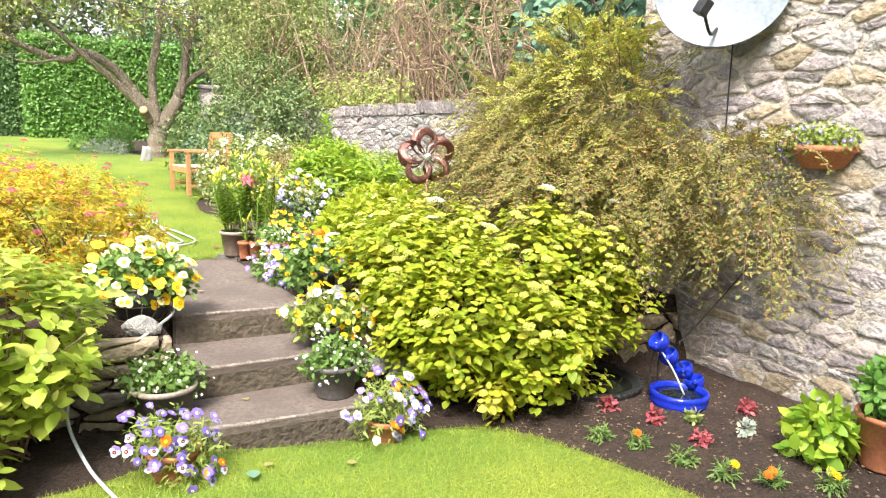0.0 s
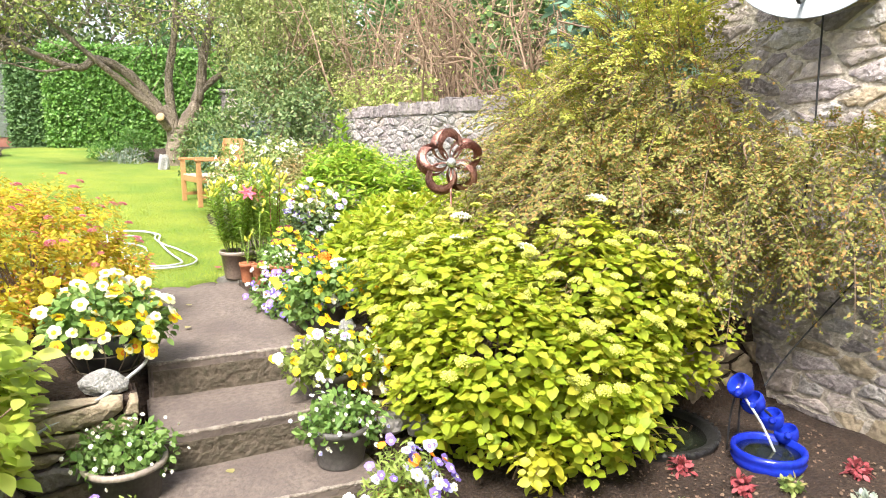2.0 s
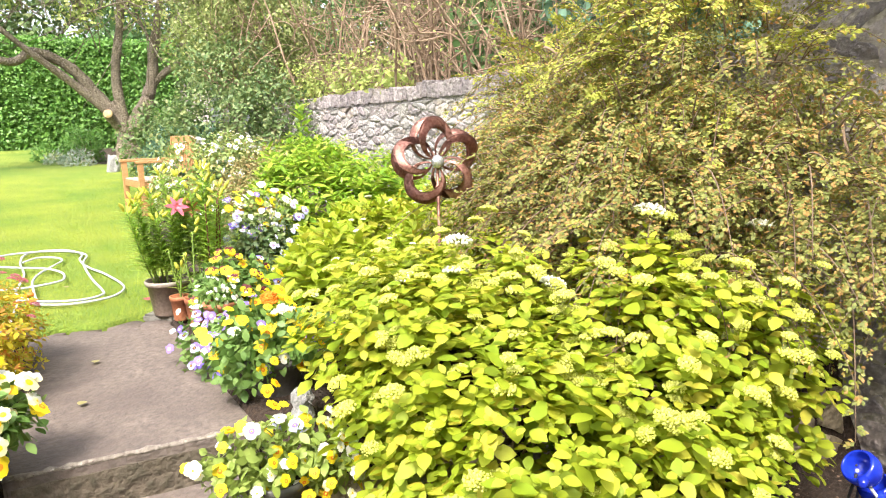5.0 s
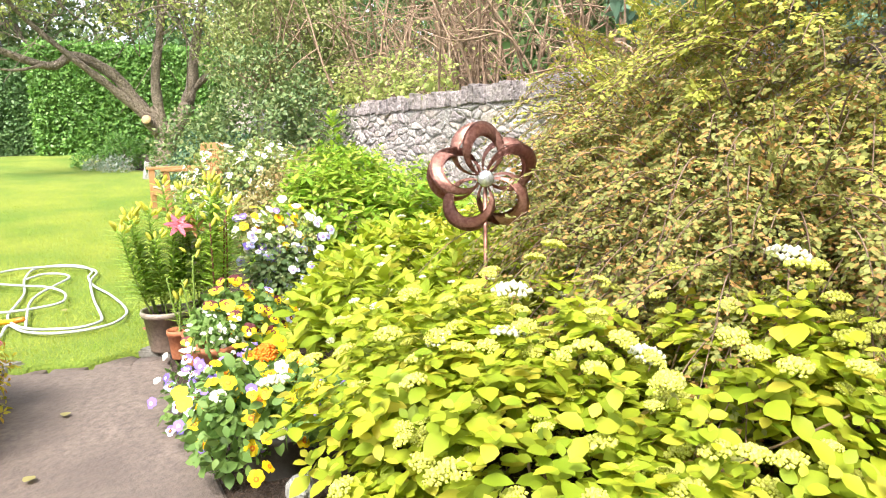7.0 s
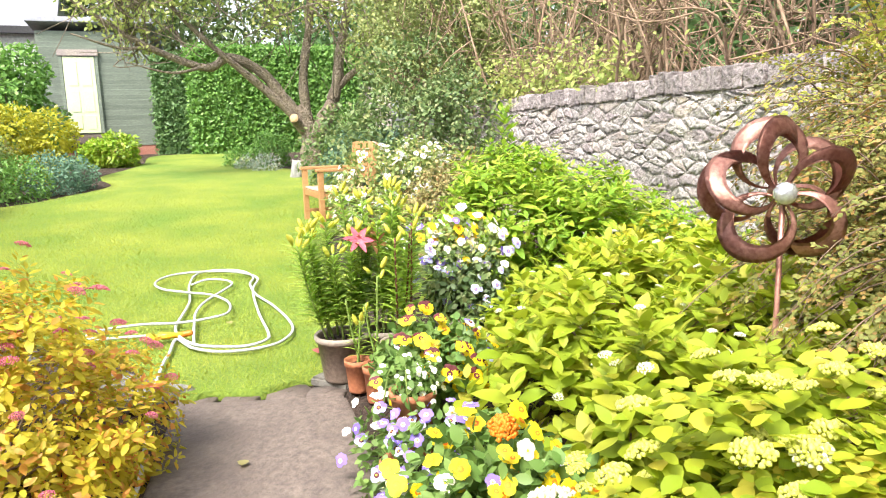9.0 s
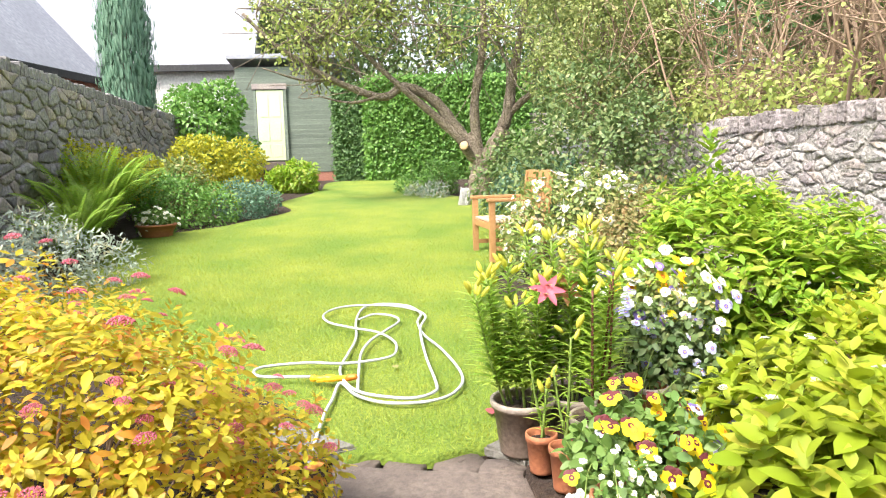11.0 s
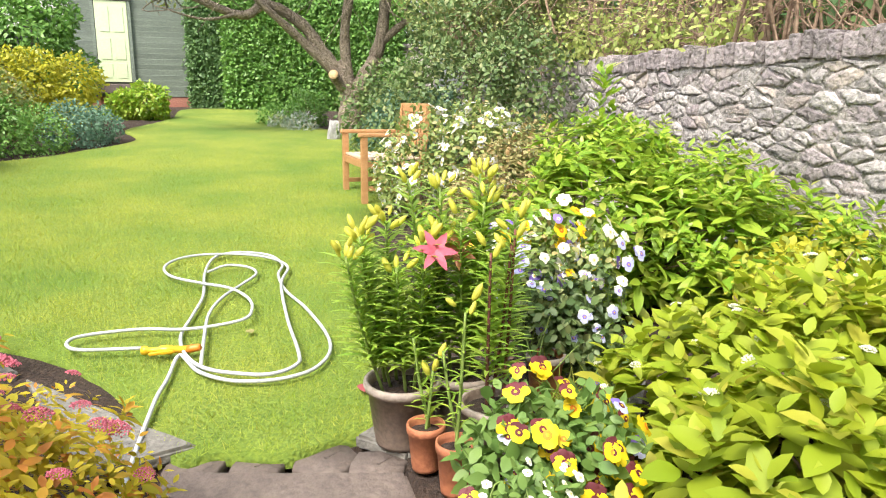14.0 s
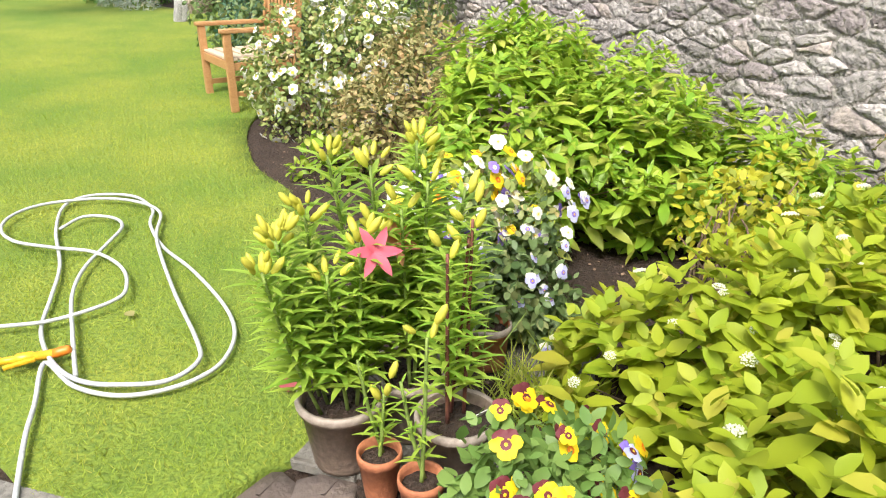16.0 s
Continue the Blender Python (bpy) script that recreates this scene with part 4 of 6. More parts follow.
def rosettes(p, d, per, size, rise=0.25, up=0.8, gap=0.35, loose=0.25):
    """Opposite leaf pairs round the tip of each shoot: places, axes, normals and sizes of the leaves."""
    n = len(p)
    tip = unit(d * 0.6 + [0, 0, up] + 0.28 * rng.normal(size=(n, 3)))
    u = unit(np.cross(tip, rng.normal(size=(n, 3))))
    v = np.cross(tip, u)
    s = size * rng.uniform(0.75, 1.25, n)
    P, A, N, S = [], [], [], []
    for k in range(per):
        a = (k % 2) * math.pi + (k // 2) * math.pi / 2 + loose * rng.normal(size=n)
        rad = np.cos(a)[:, None] * u + np.sin(a)[:, None] * v
        level = k // 2
        lift = rise + 0.35 - 0.28 * level + 0.2 * rng.normal(size=n)
        A.append(unit(rad + lift[:, None] * tip))
        N.append(unit(tip - lift[:, None] * rad + 0.15 * rng.normal(size=(n, 3))))
        P.append(p - tip * (gap * level * s)[:, None] + rad * 0.008)
        S.append(s * (0.62 + 0.26 * level) * rng.uniform(0.85, 1.15, n))
    return np.concatenate(P), np.concatenate(A), np.concatenate(N), np.concatenate(S), tip


def heads(t, mesh, name, p, d, k, size, lift=0.03, zmin=-9):
    """k flower heads on the upper outside of a bush."""
    ok = np.where((d[:, 2] > 0.05) & (p[:, 2] > zmin) & (d[:, 1] < 0.8))[0]
    ok = ok[np.argsort(shell.kept[ok] + 0.02 * rng.random(len(ok)))][: 5 * k]
    for i in rng.choice(ok, min(k, len(ok)), replace=False):
        nd = unit(d[i] * 0.5 + [0, 0, 1] + rng.normal(size=3) * 0.15)
        part(name, mesh, None, t, m=facing(p[i] + d[i] * lift + np.array([0, 0, lift * 0.5]), nd, size * rng.uniform(0.7, 1.3)))


# big hydrangea at the bed's edge
CORYMB = heap_of_bumps("flower_head", 60, 1.0, 0.35, 0.19, L_corymb)
LACE = heap_of_bumps("flower_head", 40, 1.0, 0.28, 0.17, L_lace)
hb = [(-0.18, -0.1, 0.28, 0.48), (0.35, -0.35, 0.30, 0.52), (0.0, 0.25, 0.34, 0.5), (0.75, -0.38, 0.34, 0.42), (-0.28, 0.3, 0.42, 0.38), (0.1, -0.6, 0.12, 0.4), (0.55, -0.1, 0.42, 0.42), (-0.2, -0.45, 0.2, 0.4), (-0.38, -0.2, 0.12, 0.34)]
t, p, dd = shrub("hydrangea", (1.62, -0.55, -0.15), hb, 17400, 0.056, leaf_shape(0.72, 0.18, 0.14), L_hyd, "large lime-green hydrangea bush with unripe yellow-green flower heads", "hydrangea", 0.55, (0.7, 0.6, 0.5, 0.25), 46, M_twig, L_hyd1, 290, (0, 0, -0.3), per=6, rise=0.15, up=1.3)
heads(t, CORYMB, "flower_head", p, dd, 290, 0.029, 0.055)
heads(t, LACE, "cream_head", p, dd, 9, 0.05, 0.05, 0.55)
# second hydrangea, larger leaves, along the path
hb2 = [(-0.25, 0.0, 0.22, 0.40), (0.1, 0.5, 0.26, 0.40), (0.25, -0.3, 0.30, 0.44), (0.55, 0.25, 0.28, 0.45), (-0.2, -0.55, 0.26, 0.34), (-0.1, 0.75, 0.12, 0.3), (0.8, 0.6, 0.2, 0.4)]
t, p, dd = shrub("hydrangea", (1.82, 0.90, 0.0), hb2, 8400, 0.092, leaf_shape(0.54, 0.25, 0.12), L_hydb, "broad-leaved yellow-green hydrangea with small cream lacecap heads", "hydrangea", 0.4, (0.8, 0.7, 0.5, 0.1), 24, None, L_hydb1, 260, (0, 0, 0), per=6, rise=0.65, up=1.5)
heads(t, LACE, "flower_head", p, dd, 85, 0.018, 0.03)
# hydrangea left of the steps
hb3 = [(-0.05, 0, 0.38, 0.40), (-0.02, -0.05, 0.24, 0.28), (-0.4, 0.1, 0.4, 0.45), (-0.5, -0.3, 0.1, 0.4), (0.0, 0.25, 0.42, 0.30), (-0.42, -0.45, -0.08, 0.24)]
t, p, dd = shrub("hydrangea", (-0.80, -0.55, -0.2), hb3, 3400, 0.08, leaf_shape(0.66, 0.16, 0.22), L_hydl, "pale green hydrangea overhanging the retaining wall", "hydrangea", 0.45, (0.8, 0.7, 0.5, 0.1), 24, M_twig, L_hydl1, 220, (-0.1, 0.1, -0.28), per=6, rise=0.3, up=1.2)
# spirea
sb = [(0.05, 0, 0.42, 0.45), (-0.3, 0.35, 0.44, 0.45), (0.27, -0.1, 0.26, 0.34), (-0.3, -0.35, 0.44, 0.42), (0.36, 0.35, 0.20, 0.30), (-0.75, 0.1, 0.5, 0.45), (0.18, 0.5, 0.2, 0.3), (-0.65, 0.7, 0.4, 0.4)]
t, p, dd = shrub("spirea", (-0.52, 1.02, 0.0), sb, 31000, 0.031, leaf_shape(0.46, 0.15, 0.15), L_spi, "golden spirea with orange-tinted leaves and pink flower clusters", "spirea", 0.35, (0.5, 0.8, 0.6, 0.1), 40, per=8, rise=0.5)
SPIR = heap_of_bumps("blossom", 70, 1.0, 0.45, 0.12, L_pink)
heads(t, SPIR, "blossom", p, dd, 150, 0.023, 0.025)
# cotoneaster over the wall
cot = [(0.0, -0.75, 0.55, 0.45), (-0.35, -0.15, 0.55, 0.52), (0.1, 0.2, 0.9, 0.5), (0.25, 0.9, 1.05, 0.36), (-0.1, 0.5, 0.6, 0.45), (0.15, -0.25, 1.15, 0.42), (0.25, -1.25, 0.62, 0.32), (0.3, -1.5, 0.7, 0.26), (-0.4, 0.4, 0.45, 0.4), (0.1, -0.1, 1.45, 0.34), (0.0, 0.8, 0.5, 0.36), (-0.45, -0.5, 0.45, 0.4), (0.3, 1.3, 1.0, 0.28), (0.32, -1.45, 0.4, 0.24)]
t = thing("cotoneaster", (2.92, -0.1, 0.15), "sprawling brown-green cotoneaster draped over the stone wall", "cotoneaster")


def coto_room(q):
    """Where there is room before the walls."""
    return (q[:, 0] + 2.92 < np.where(q[:, 1] - 0.1 < -0.36, 3.33, 3.5)) & (q[:, 2] > -0.1)


p, dd = shell(cot, 46000, 0.55)
keep = coto_room(p)
p, dd = p[keep], dd[keep]
ax, nr = foliage_dirs(dd, 0.3, 0.6, 0.7, 0.5)
part("foliage", scatter("foliage", TINY, p, ax, nr, rng.uniform(0.014, 0.026, len(p)), L_cot), None, t, kind="stuff")
# arching sprays: a bowed shoot with flat side twigs, tiny leaves along both
p, dd = shell(cot, 1900, 0.3)
keep = coto_room(p)
p, dd = p[keep], dd[keep]
rods, lp, la, ln_, young = [], [], [], [], []
for a, d in zip(p, dd):
    high = a[2] > 0.9 + 0.7 * rng.random()
    d0 = unit(d + rng.normal(size=3) * 0.35 + [-0.25, -0.05, 0.75 if high else 0.35])
    ln = rng.uniform(0.22, 0.55) * (1.2 if high else 1.0)
    fall = rng.uniform(0.5, 1.0) * (0.7 if high else 1.0)
    s = np.linspace(0, 1, 9)[:, None]
    pts = a + d0 * ln * s - np.array([0, 0, 1.0]) * fall * ln * s * s
    if not coto_room(pts).all():
        continue
    rods.append((pts, np.linspace(0.004, 0.0012, 9)))
    side = unit(np.cross(d0, [0, 0, 1.0]) + 0.2 * rng.normal(size=3))
    for k in range(18):
        f = 0.08 + 0.92 * k / 17
        q = a + d0 * ln * f - np.array([0, 0, 1.0]) * fall * ln * f * f
        along = unit(d0 - np.array([0, 0, 2.0]) * fall * f)
        w = unit(side * (1 if k % 2 else -1) + along * 0.8 + 0.15 * rng.normal(size=3))
        tw = rng.uniform(0.05, 0.10) * (1.15 - 0.8 * f)
        for j in range(6):
            lp.append(q + w * tw * (j + 0.5) / 6 + rng.normal(size=3) * 0.003)
            la.append(w + side * (0.9 if j % 2 else -0.9) * 0.5 + along * (0.6 if j % 2 else -0.6))
            ln_.append(np.cross(side, along) + 0.4 * rng.normal(size=3))
            young.append(high and f > 0.15)
lp, la, ln_, young = np.array(lp), np.array(la), np.array(ln_), np.array(young)
ln_ *= np.where(ln_[:, 2:3] < 0, -1, 1)
part("spray_mass", tubes("spray_mass", rods, M_stem, 4), None, t, kind="stuff")
part("young_foliage", scatter("young_foliage", TINY, lp[young], la[young], ln_[young], rng.uniform(0.016, 0.026, young.sum()), L_cottop), None, t, "yellow-green young shoots", kind="stuff")
part("spray_foliage", scatter("spray_foliage", TINY, lp[~young], la[~young], ln_[~young], rng.uniform(0.014, 0.024, (~young).sum()), L_cot), None, t, kind="stuff")
for ctrl, r0, r1 in (([(0.1, 0.7, 1.2), (0.2, 0.95, 1.38), (0.18, 1.05, 1.45), (0.26, 1.2, 1.46)], 0.016, 0.008), ([(0.05, -0.9, 1.0), (0.02, -0.95, 0.85), (0.06, -1.0, 0.75)], 0.008, 0.004), ([(0.35, 0.2, 0.7), (0.3, 0.6, 0.86), (0.34, 1.0, 0.84), (0.42, 1.35, 0.7)], 0.013, 0.005), ([(0.35, 0.3, 1.05), (0.4, 0.7, 1.1), (0.38, 1.1, 1.02), (0.45, 1.5, 1.05)], 0.014, 0.005), ([(0.3, 0.0, 0.0), (0.15, 0.1, 0.5), (0.2, 0.1, 1.0)], 0.03, 0.015), ([(0.35, -0.3, 0.0), (0.2, -0.6, 0.4), (0.25, -1.0, 0.6)], 0.025, 0.01)):
    part("bare_branch", tubes("bare_branch", [(curve_pts(ctrl, 5), np.linspace(r0, r1, 5 * len(ctrl) - 4))], M_twig, 6), None, t, "grey leafless branch")
# bright green shrub with a tall shoot
gb = [(0, 0, 0.45, 0.5), (0.4, 0.4, 0.5, 0.52), (-0.3, -0.05, 0.32, 0.36), (0.45, -0.3, 0.45, 0.45), (0.78, -0.75, 0.42, 0.34), (0.2, 0.35, 0.7, 0.4), (0.9, 0.1, 0.5, 0.4), (0.85, -1.15, 0.32, 0.28)]
t, p, dd = shrub("rhododendron", (2.18, 3.15, 0.0), gb, 13000, 0.088, leaf_shape(0.36, 0.18, 0.18), L_shrub, "bright green broad-leaved shrub with a tall leading shoot", "shrub", 0.4, (0.6, 0.9, 0.5, -0.25), 24, per=8, rise=0.5, up=1.2)
q = np.array([(0.18, 0.35, z) for z in np.linspace(0.8, 1.33, 90)]) + rng.normal(size=(90, 3)) * 0.025
an = rng.uniform(0, 2 * np.pi, 90)
part("leading_shoot", scatter("leading_shoot", leaf_shape(0.34, 0.15, 0.1), q, np.stack([np.cos(an), np.sin(an), 0.7 + 0 * an], 1), np.stack([-np.cos(an), -np.sin(an), 1 + 0 * an], 1), rng.uniform(0.07, 0.12, 90), L_shrub), None, t)
# golden small shrub below the wall
t, p, dd = shrub("gold_shrub", (2.35, 1.95, 0.0), [(0.05, 0.05, 0.42, 0.2), (0.28, 0.1, 0.45, 0.2)], 520, 0.042, LEAF, L_yel, "small yellow-leaved shrub in the border", "shrub", 0.5)
# white shrub rose beside the bench
rb = [(0, 0, 0.5, 0.45), (0.3, -0.35, 0.5, 0.45), (-0.15, 0.25, 0.35, 0.32), (-0.1, -0.15, 0.25, 0.35), (0.5, 0.1, 0.55, 0.45)]
t, p, dd = shrub("rose_bush", (1.82, 5.45, 0.10), rb, 6500, 0.045, LEAF, L_rose, "white-flowered shrub rose beside the wooden bench", "rose", 0.4, n_stems=20)
ROSE = pansy("blossom", L_petal, L_petal, L_bud)
vis = np.where((dd[:, 1] < 0.3) & (dd[:, 0] < 0.75))[0]
for i in rng.choice(vis, 290, replace=False):
    part("blossom", ROSE, None, t, m=facing(p[i] + dd[i] * 0.03, unit(dd[i] + rng.normal(size=3) * 0.4), 0.07 * rng.uniform(0.7, 1.2)))
shrub("heath_bush", (2.2, 4.6, 0.05), [(0, 0, 0.4, 0.4), (0.3, 0.3, 0.5, 0.4), (-0.3, -0.25, 0.3, 0.3), (0.1, -0.4, 0.28, 0.3)], 6000, 0.04, LEAF, L_heath, "brownish heath-like bush in the border", depth=0.4)
shrub("herb_clump", (1.55, 4.35, 0.05), [(0, 0, 0.08, 0.2), (0.2, 0.1, 0.08, 0.17)], 500, 0.06, LEAF, L_shrub, "low bright green clump at the lawn edge", "plant", n_stems=0)
# darker bushes between rose and wall
db = [(0, 0, 0.9, 0.8), (0.5, -0.5, 1.1, 0.7), (-0.6, 0.4, 0.8, 0.7), (0.3, 0.6, 1.6, 0.8), (-0.3, -0.3, 0.5, 0.6), (0.6, 0.2, 0.6, 0.6)]
shrub("dark_bush", (2.6, 7.3, 0.1), db, 13000, 0.06, LEAF, L_dark, "dense dark green evergreen bush by the wall", depth=0.4)
shrub("blue_bush", (2.0, 7.6, 0.1), [(0, 0, 0.65, 0.45), (0.35, -0.3, 0.7, 0.4)], 3500, 0.05, LEAF, L_teal, "blue-green leafy bush behind the rose", depth=0.4)
ob = [(-0.6, -0.5, 2.2, 0.6), (-0.3, 0.3, 3.0, 0.7), (0.1, -0.8, 1.9, 0.6), (0.4, 0.2, 2.4, 0.7), (0.7, -0.6, 3.1, 0.7), (0.0, -0.3, 3.8, 0.7), (0.9, 0.5, 3.6, 0.7), (-0.7, 0.2, 3.6, 0.55), (0.6, -1.1, 2.5, 0.55), (0.2, 0.8, 1.8, 0.6), (-0.2, -1.0, 2.9, 0.5), (1.1, -0.2, 2.2, 0.6)]
crown_tree("hawthorn", (3.35, 9.2, 0.2), 1.7, 0.09, ob, 27000, 0.05, L_thorn, "loose light-leaved hawthorn hanging over the garden wall", depth=0.9, limbs=12)
shrub("round_bush", (2.6, 13.0, 0.5), [(0, 0, 0.4, 0.55), (0.7, 0.1, 0.45, 0.5)], 3500, 0.07, LEAF, L_dark, "round dark green bush behind the apple tree", depth=0.4)
shrub("round_bush", (1.35, 14.2, 0.55), [(0, 0, 0.3, 0.42), (-0.7, 0.3, 0.1, 0.3)], 2500, 0.06, LEAF, L_hedge, "small round green bush at the hedge's foot", depth=0.4)
shrub("lavender", (1.2, 13.3, 0.5), [(0, 0, 0.05, 0.3), (-0.4, 0.5, 0.05, 0.25)], 1500, 0.07, NARROW, L_silver, "grey-blue low lavender clump", "plant", n_stems=0)
# leafless thicket beyond the boundary wall
for at, h, n in (((4.8, 4.6, 0.6), 3.4, 46), ((4.7, 6.6, 0.6), 3.4, 44), ((4.9, 2.6, 0.6), 2.6, 30), ((4.6, 8.4, 0.6), 3.2, 30)):
    t = thing("bare_thicket", at, "brown leafless twiggy thicket beyond the wall", "shrub")
    lines, lf = [], []
    for k in range(n):
        a, r = rng.uniform(0, 2 * np.pi), rng.uniform(0.5, 2.0)
        top = np.array([r * math.cos(a), r * math.sin(a), h * rng.uniform(0.35, 1)])
        c0 = np.array([0.6 * math.cos(a) * rng.random(), 0.6 * math.sin(a) * rng.random(), -0.6])
        pts = curve_pts([c0, c0 * 0.5 + top * [0.4, 0.4, 0.5] + rng.normal(size=3) * 0.16, top * [0.8, 0.8, 0.85] + rng.normal(size=3) * 0.12, top + rng.normal(size=3) * 0.15], 5)
        part("stem", tubes("stem", [(pts, np.linspace(0.020, 0.005, len(pts)))], M_twig, 6), None, t)
        for _ in range(8):
            j = rng.integers(4, len(pts) - 1)
            e = pts[j] + rng.normal(size=3) * 0.34 + [0, 0, 0.08]
            tw = curve_pts([pts[j], (pts[j] + e) / 2 + rng.normal(size=3) * 0.08, e], 4)
            lines.append((tw, np.linspace(0.009, 0.003, 9)))
            for _ in range(2):
                g = tw[rng.integers(3, 8)]
                lines.append((curve_pts([g, g + rng.normal(size=3) * 0.08, g + rng.normal(size=3) * 0.17], 2), np.linspace(0.005, 0.002, 5)))
            lf.append(e)
    part("twig_mass", tubes("twig_mass", lines, M_twig, 4), None, t, kind="stuff")
    q = np.repeat(np.array(lf), 3, 0)
    q = q + rng.normal(size=q.shape) * 0.07
    part("new_leaves", scatter("new_leaves", LEAF, q, rng.normal(size=q.shape), rng.normal(size=q.shape) + [0, 0, 1], rng.uniform(0.03, 0.06, len(q)), L_apple), None, t, "sparse light green leaves", kind="stuff")
# trees that close the view behind the thicket
for x, y, h, w in ((7.2, 3.6, 5.5, 1.6), (7.0, 8.6, 5.5, 1.8), (6.4, 12.0, 5.0, 1.6)):
    crown_tree("tree", (x, y, 0.2), h * 0.35, 0.16, balls_in(14, (-w, -w, h * 0.2), (w, w, h * 0.9), 0.7, 1.2), 9000, 0.13, L_hedged, "leafy dark green tree beyond the garden wall", depth=0.5)
crown_tree("dark_tree", (5.3, 1.6, 0.2), 1.4, 0.12, balls_in(12, (-0.8, -1.0, 1.2), (0.8, 1.2, 3.0), 0.45, 0.7), 7000, 0.13, L_teal, "dark green large-leaved tree behind the wall", depth=0.5)
crown_tree("tree", (8.0, 7.0, 0.2), 2.2, 0.2, balls_in(16, (-1.5, -3, 1.2), (1.5, 3, 5.0), 0.8, 1.3), 11000, 0.16, L_dark, "dark tree screening the far side of the wall", depth=0.5)
# ivy and bramble shoots on the wall top
t, p, dd = shrub("climber", (3.78, 4.4, 1.45), [(0, 0, 0.2, 0.3), (0.1, 0.9, 0.3, 0.35), (0.1, 1.7, 0.3, 0.4), (-0.05, 2.4, 0.3, 0.4)], 1800, 0.06, LEAF, L_apple, "straggling light green climber on the wall top", "climber", 0.9, n_stems=14)

# ---- left bed ----


def fern(at, n, ln, label):
    t = thing("fern", at, label, "fern")
    pv, pa, pn, ps = [], [], [], []
    for k in range(n):
        a = 2 * math.pi * k / n + rng.uniform(-0.2, 0.2)
        L_ = ln * rng.uniform(0.7, 1.1)
        for s in np.linspace(0.08, 1, 40):
            reach = 0.25 + 0.4 * (k % 3) / 2
            c = np.array([math.cos(a) * L_ * reach * s, math.sin(a) * L_ * reach * s, L_ * (1.45 * s - (0.4 + 0.5 * reach) * s * s)])
            side = np.array([-math.sin(a), math.cos(a), 0])
            for sg in (-1, 1):
                pv.append(c)
                pa.append(side * sg + np.array([math.cos(a), math.sin(a), 0.1]) * 0.35)
                pn.append((0, 0, 1))
                ps.append(L_ * 0.11 * math.sin(math.pi * min(1, 0.15 + 0.85 * (1 - s))) + 0.02)
    part("fronds", scatter("fronds", leaf_shape(0.2, 0.1, 0.2), np.array(pv), np.array(pa), np.array(pn, float), np.array(ps), L_fern), None, t)
    return t


for x, y, n, l_ in ((-3.45, 8.1, 46, 1.25), (-3.15, 7.2, 40, 1.0), (-3.7, 9.2, 46, 1.3), (-3.1, 6.6, 34, 0.8)):
    fern((x, y, ground_z(y)), n, l_, "large bright green fern in the bed")
LB = (("bed_shrub", (-2.9, 9.9, 0.3), [(0, 0, 0.3, 0.5), (0.4, 0.3, 0.25, 0.4), (-0.4, 0.3, 0.45, 0.45)], 5000, 0.05, L_hedge, "rounded green shrub at the lawn's edge"), ("bed_shrub", (-2.2, 10.8, 0.35), [(0, 0, 0.25, 0.42), (0.2, 0.5, 0.25, 0.35)], 3500, 0.05, L_teal, "grey-green rounded shrub in the bed"), ("gold_shrub", (-3.1, 12.6, 0.45), [(0, 0, 0.9, 0.5), (0.5, 0.2, 0.85, 0.45), (-0.4, 0, 1.0, 0.4), (0.3, 0, 0.4, 0.5)], 5000, 0.07, L_yel, "golden-leaved shrub in the flower bed"), ("climber", (-4.2, 16.4, 0.6), [(0, 0, 1.5, 0.9), (0.4, 0.2, 0.9, 0.8), (-0.4, 0.3, 2.0, 0.7), (0.3, 0.3, 2.2, 0.6)], 7000, 0.11, L_hedge, "large leafy climber against the shed and wall"), ("gold_shrub", (-4.0, 9.9, 0.3), [(0, 0, 0.9, 0.4), (0.2, 0.9, 0.8, 0.4), (-0.2, -0.8, 1.0, 0.4)], 3500, 0.06, L_yel, "yellow-flowered shrub along the old wall"), ("bed_shrub", (-1.85, 15.6, 0.6), [(0, 0, 0.35, 0.42), (-0.5, 0, 0.25, 0.35)], 2500, 0.09, L_shrub, "bright green leafy plant near the shed"), ("bed_shrub", (-3.7, 11.2, 0.4), [(0, 0, 0.45, 0.6), (0.3, 0.6, 0.5, 0.5)], 4000, 0.07, L_rose, "dull green shrub in the bed"), ("silver_plant", (-2.55, 5.3, 0.1), [(0, 0, 0.25, 0.42), (0.25, 0.4, 0.2, 0.3), (-0.4, 0.3, 0.35, 0.45), (-0.5, -0.4, 0.3, 0.45), (-0.2, -0.8, 0.25, 0.4)], 6000, 0.06, L_silver, "silvery flowering plant at the bed's edge"))
for nm, at, bb, n, sz, mm, lab in LB:
    shrub(nm, at, bb, n, sz, NARROW if mm is L_silver else LEAF, mm, lab, depth=0.45, n_stems=10)
iris = thing("iris_clump", (-0.95, 2.75, 0.0), "sword-leaved iris clump at the lawn's edge", "plant")
an = rng.uniform(0, 2 * np.pi, 46)
part("leaves", scatter("leaves", leaf_shape(0.07, 0.3, 0.35), np.stack([0.06 * np.cos(an), 0.06 * np.sin(an), 0 * an], 1), np.stack([0.4 * np.cos(an), 0.4 * np.sin(an), 0.9 + 0 * an], 1), np.stack([-np.cos(an), -np.sin(an), 0.5 + 0 * an], 1), rng.uniform(0.25, 0.42, 46), L_lily), None, iris)

# ---- garden furniture and ornaments ----


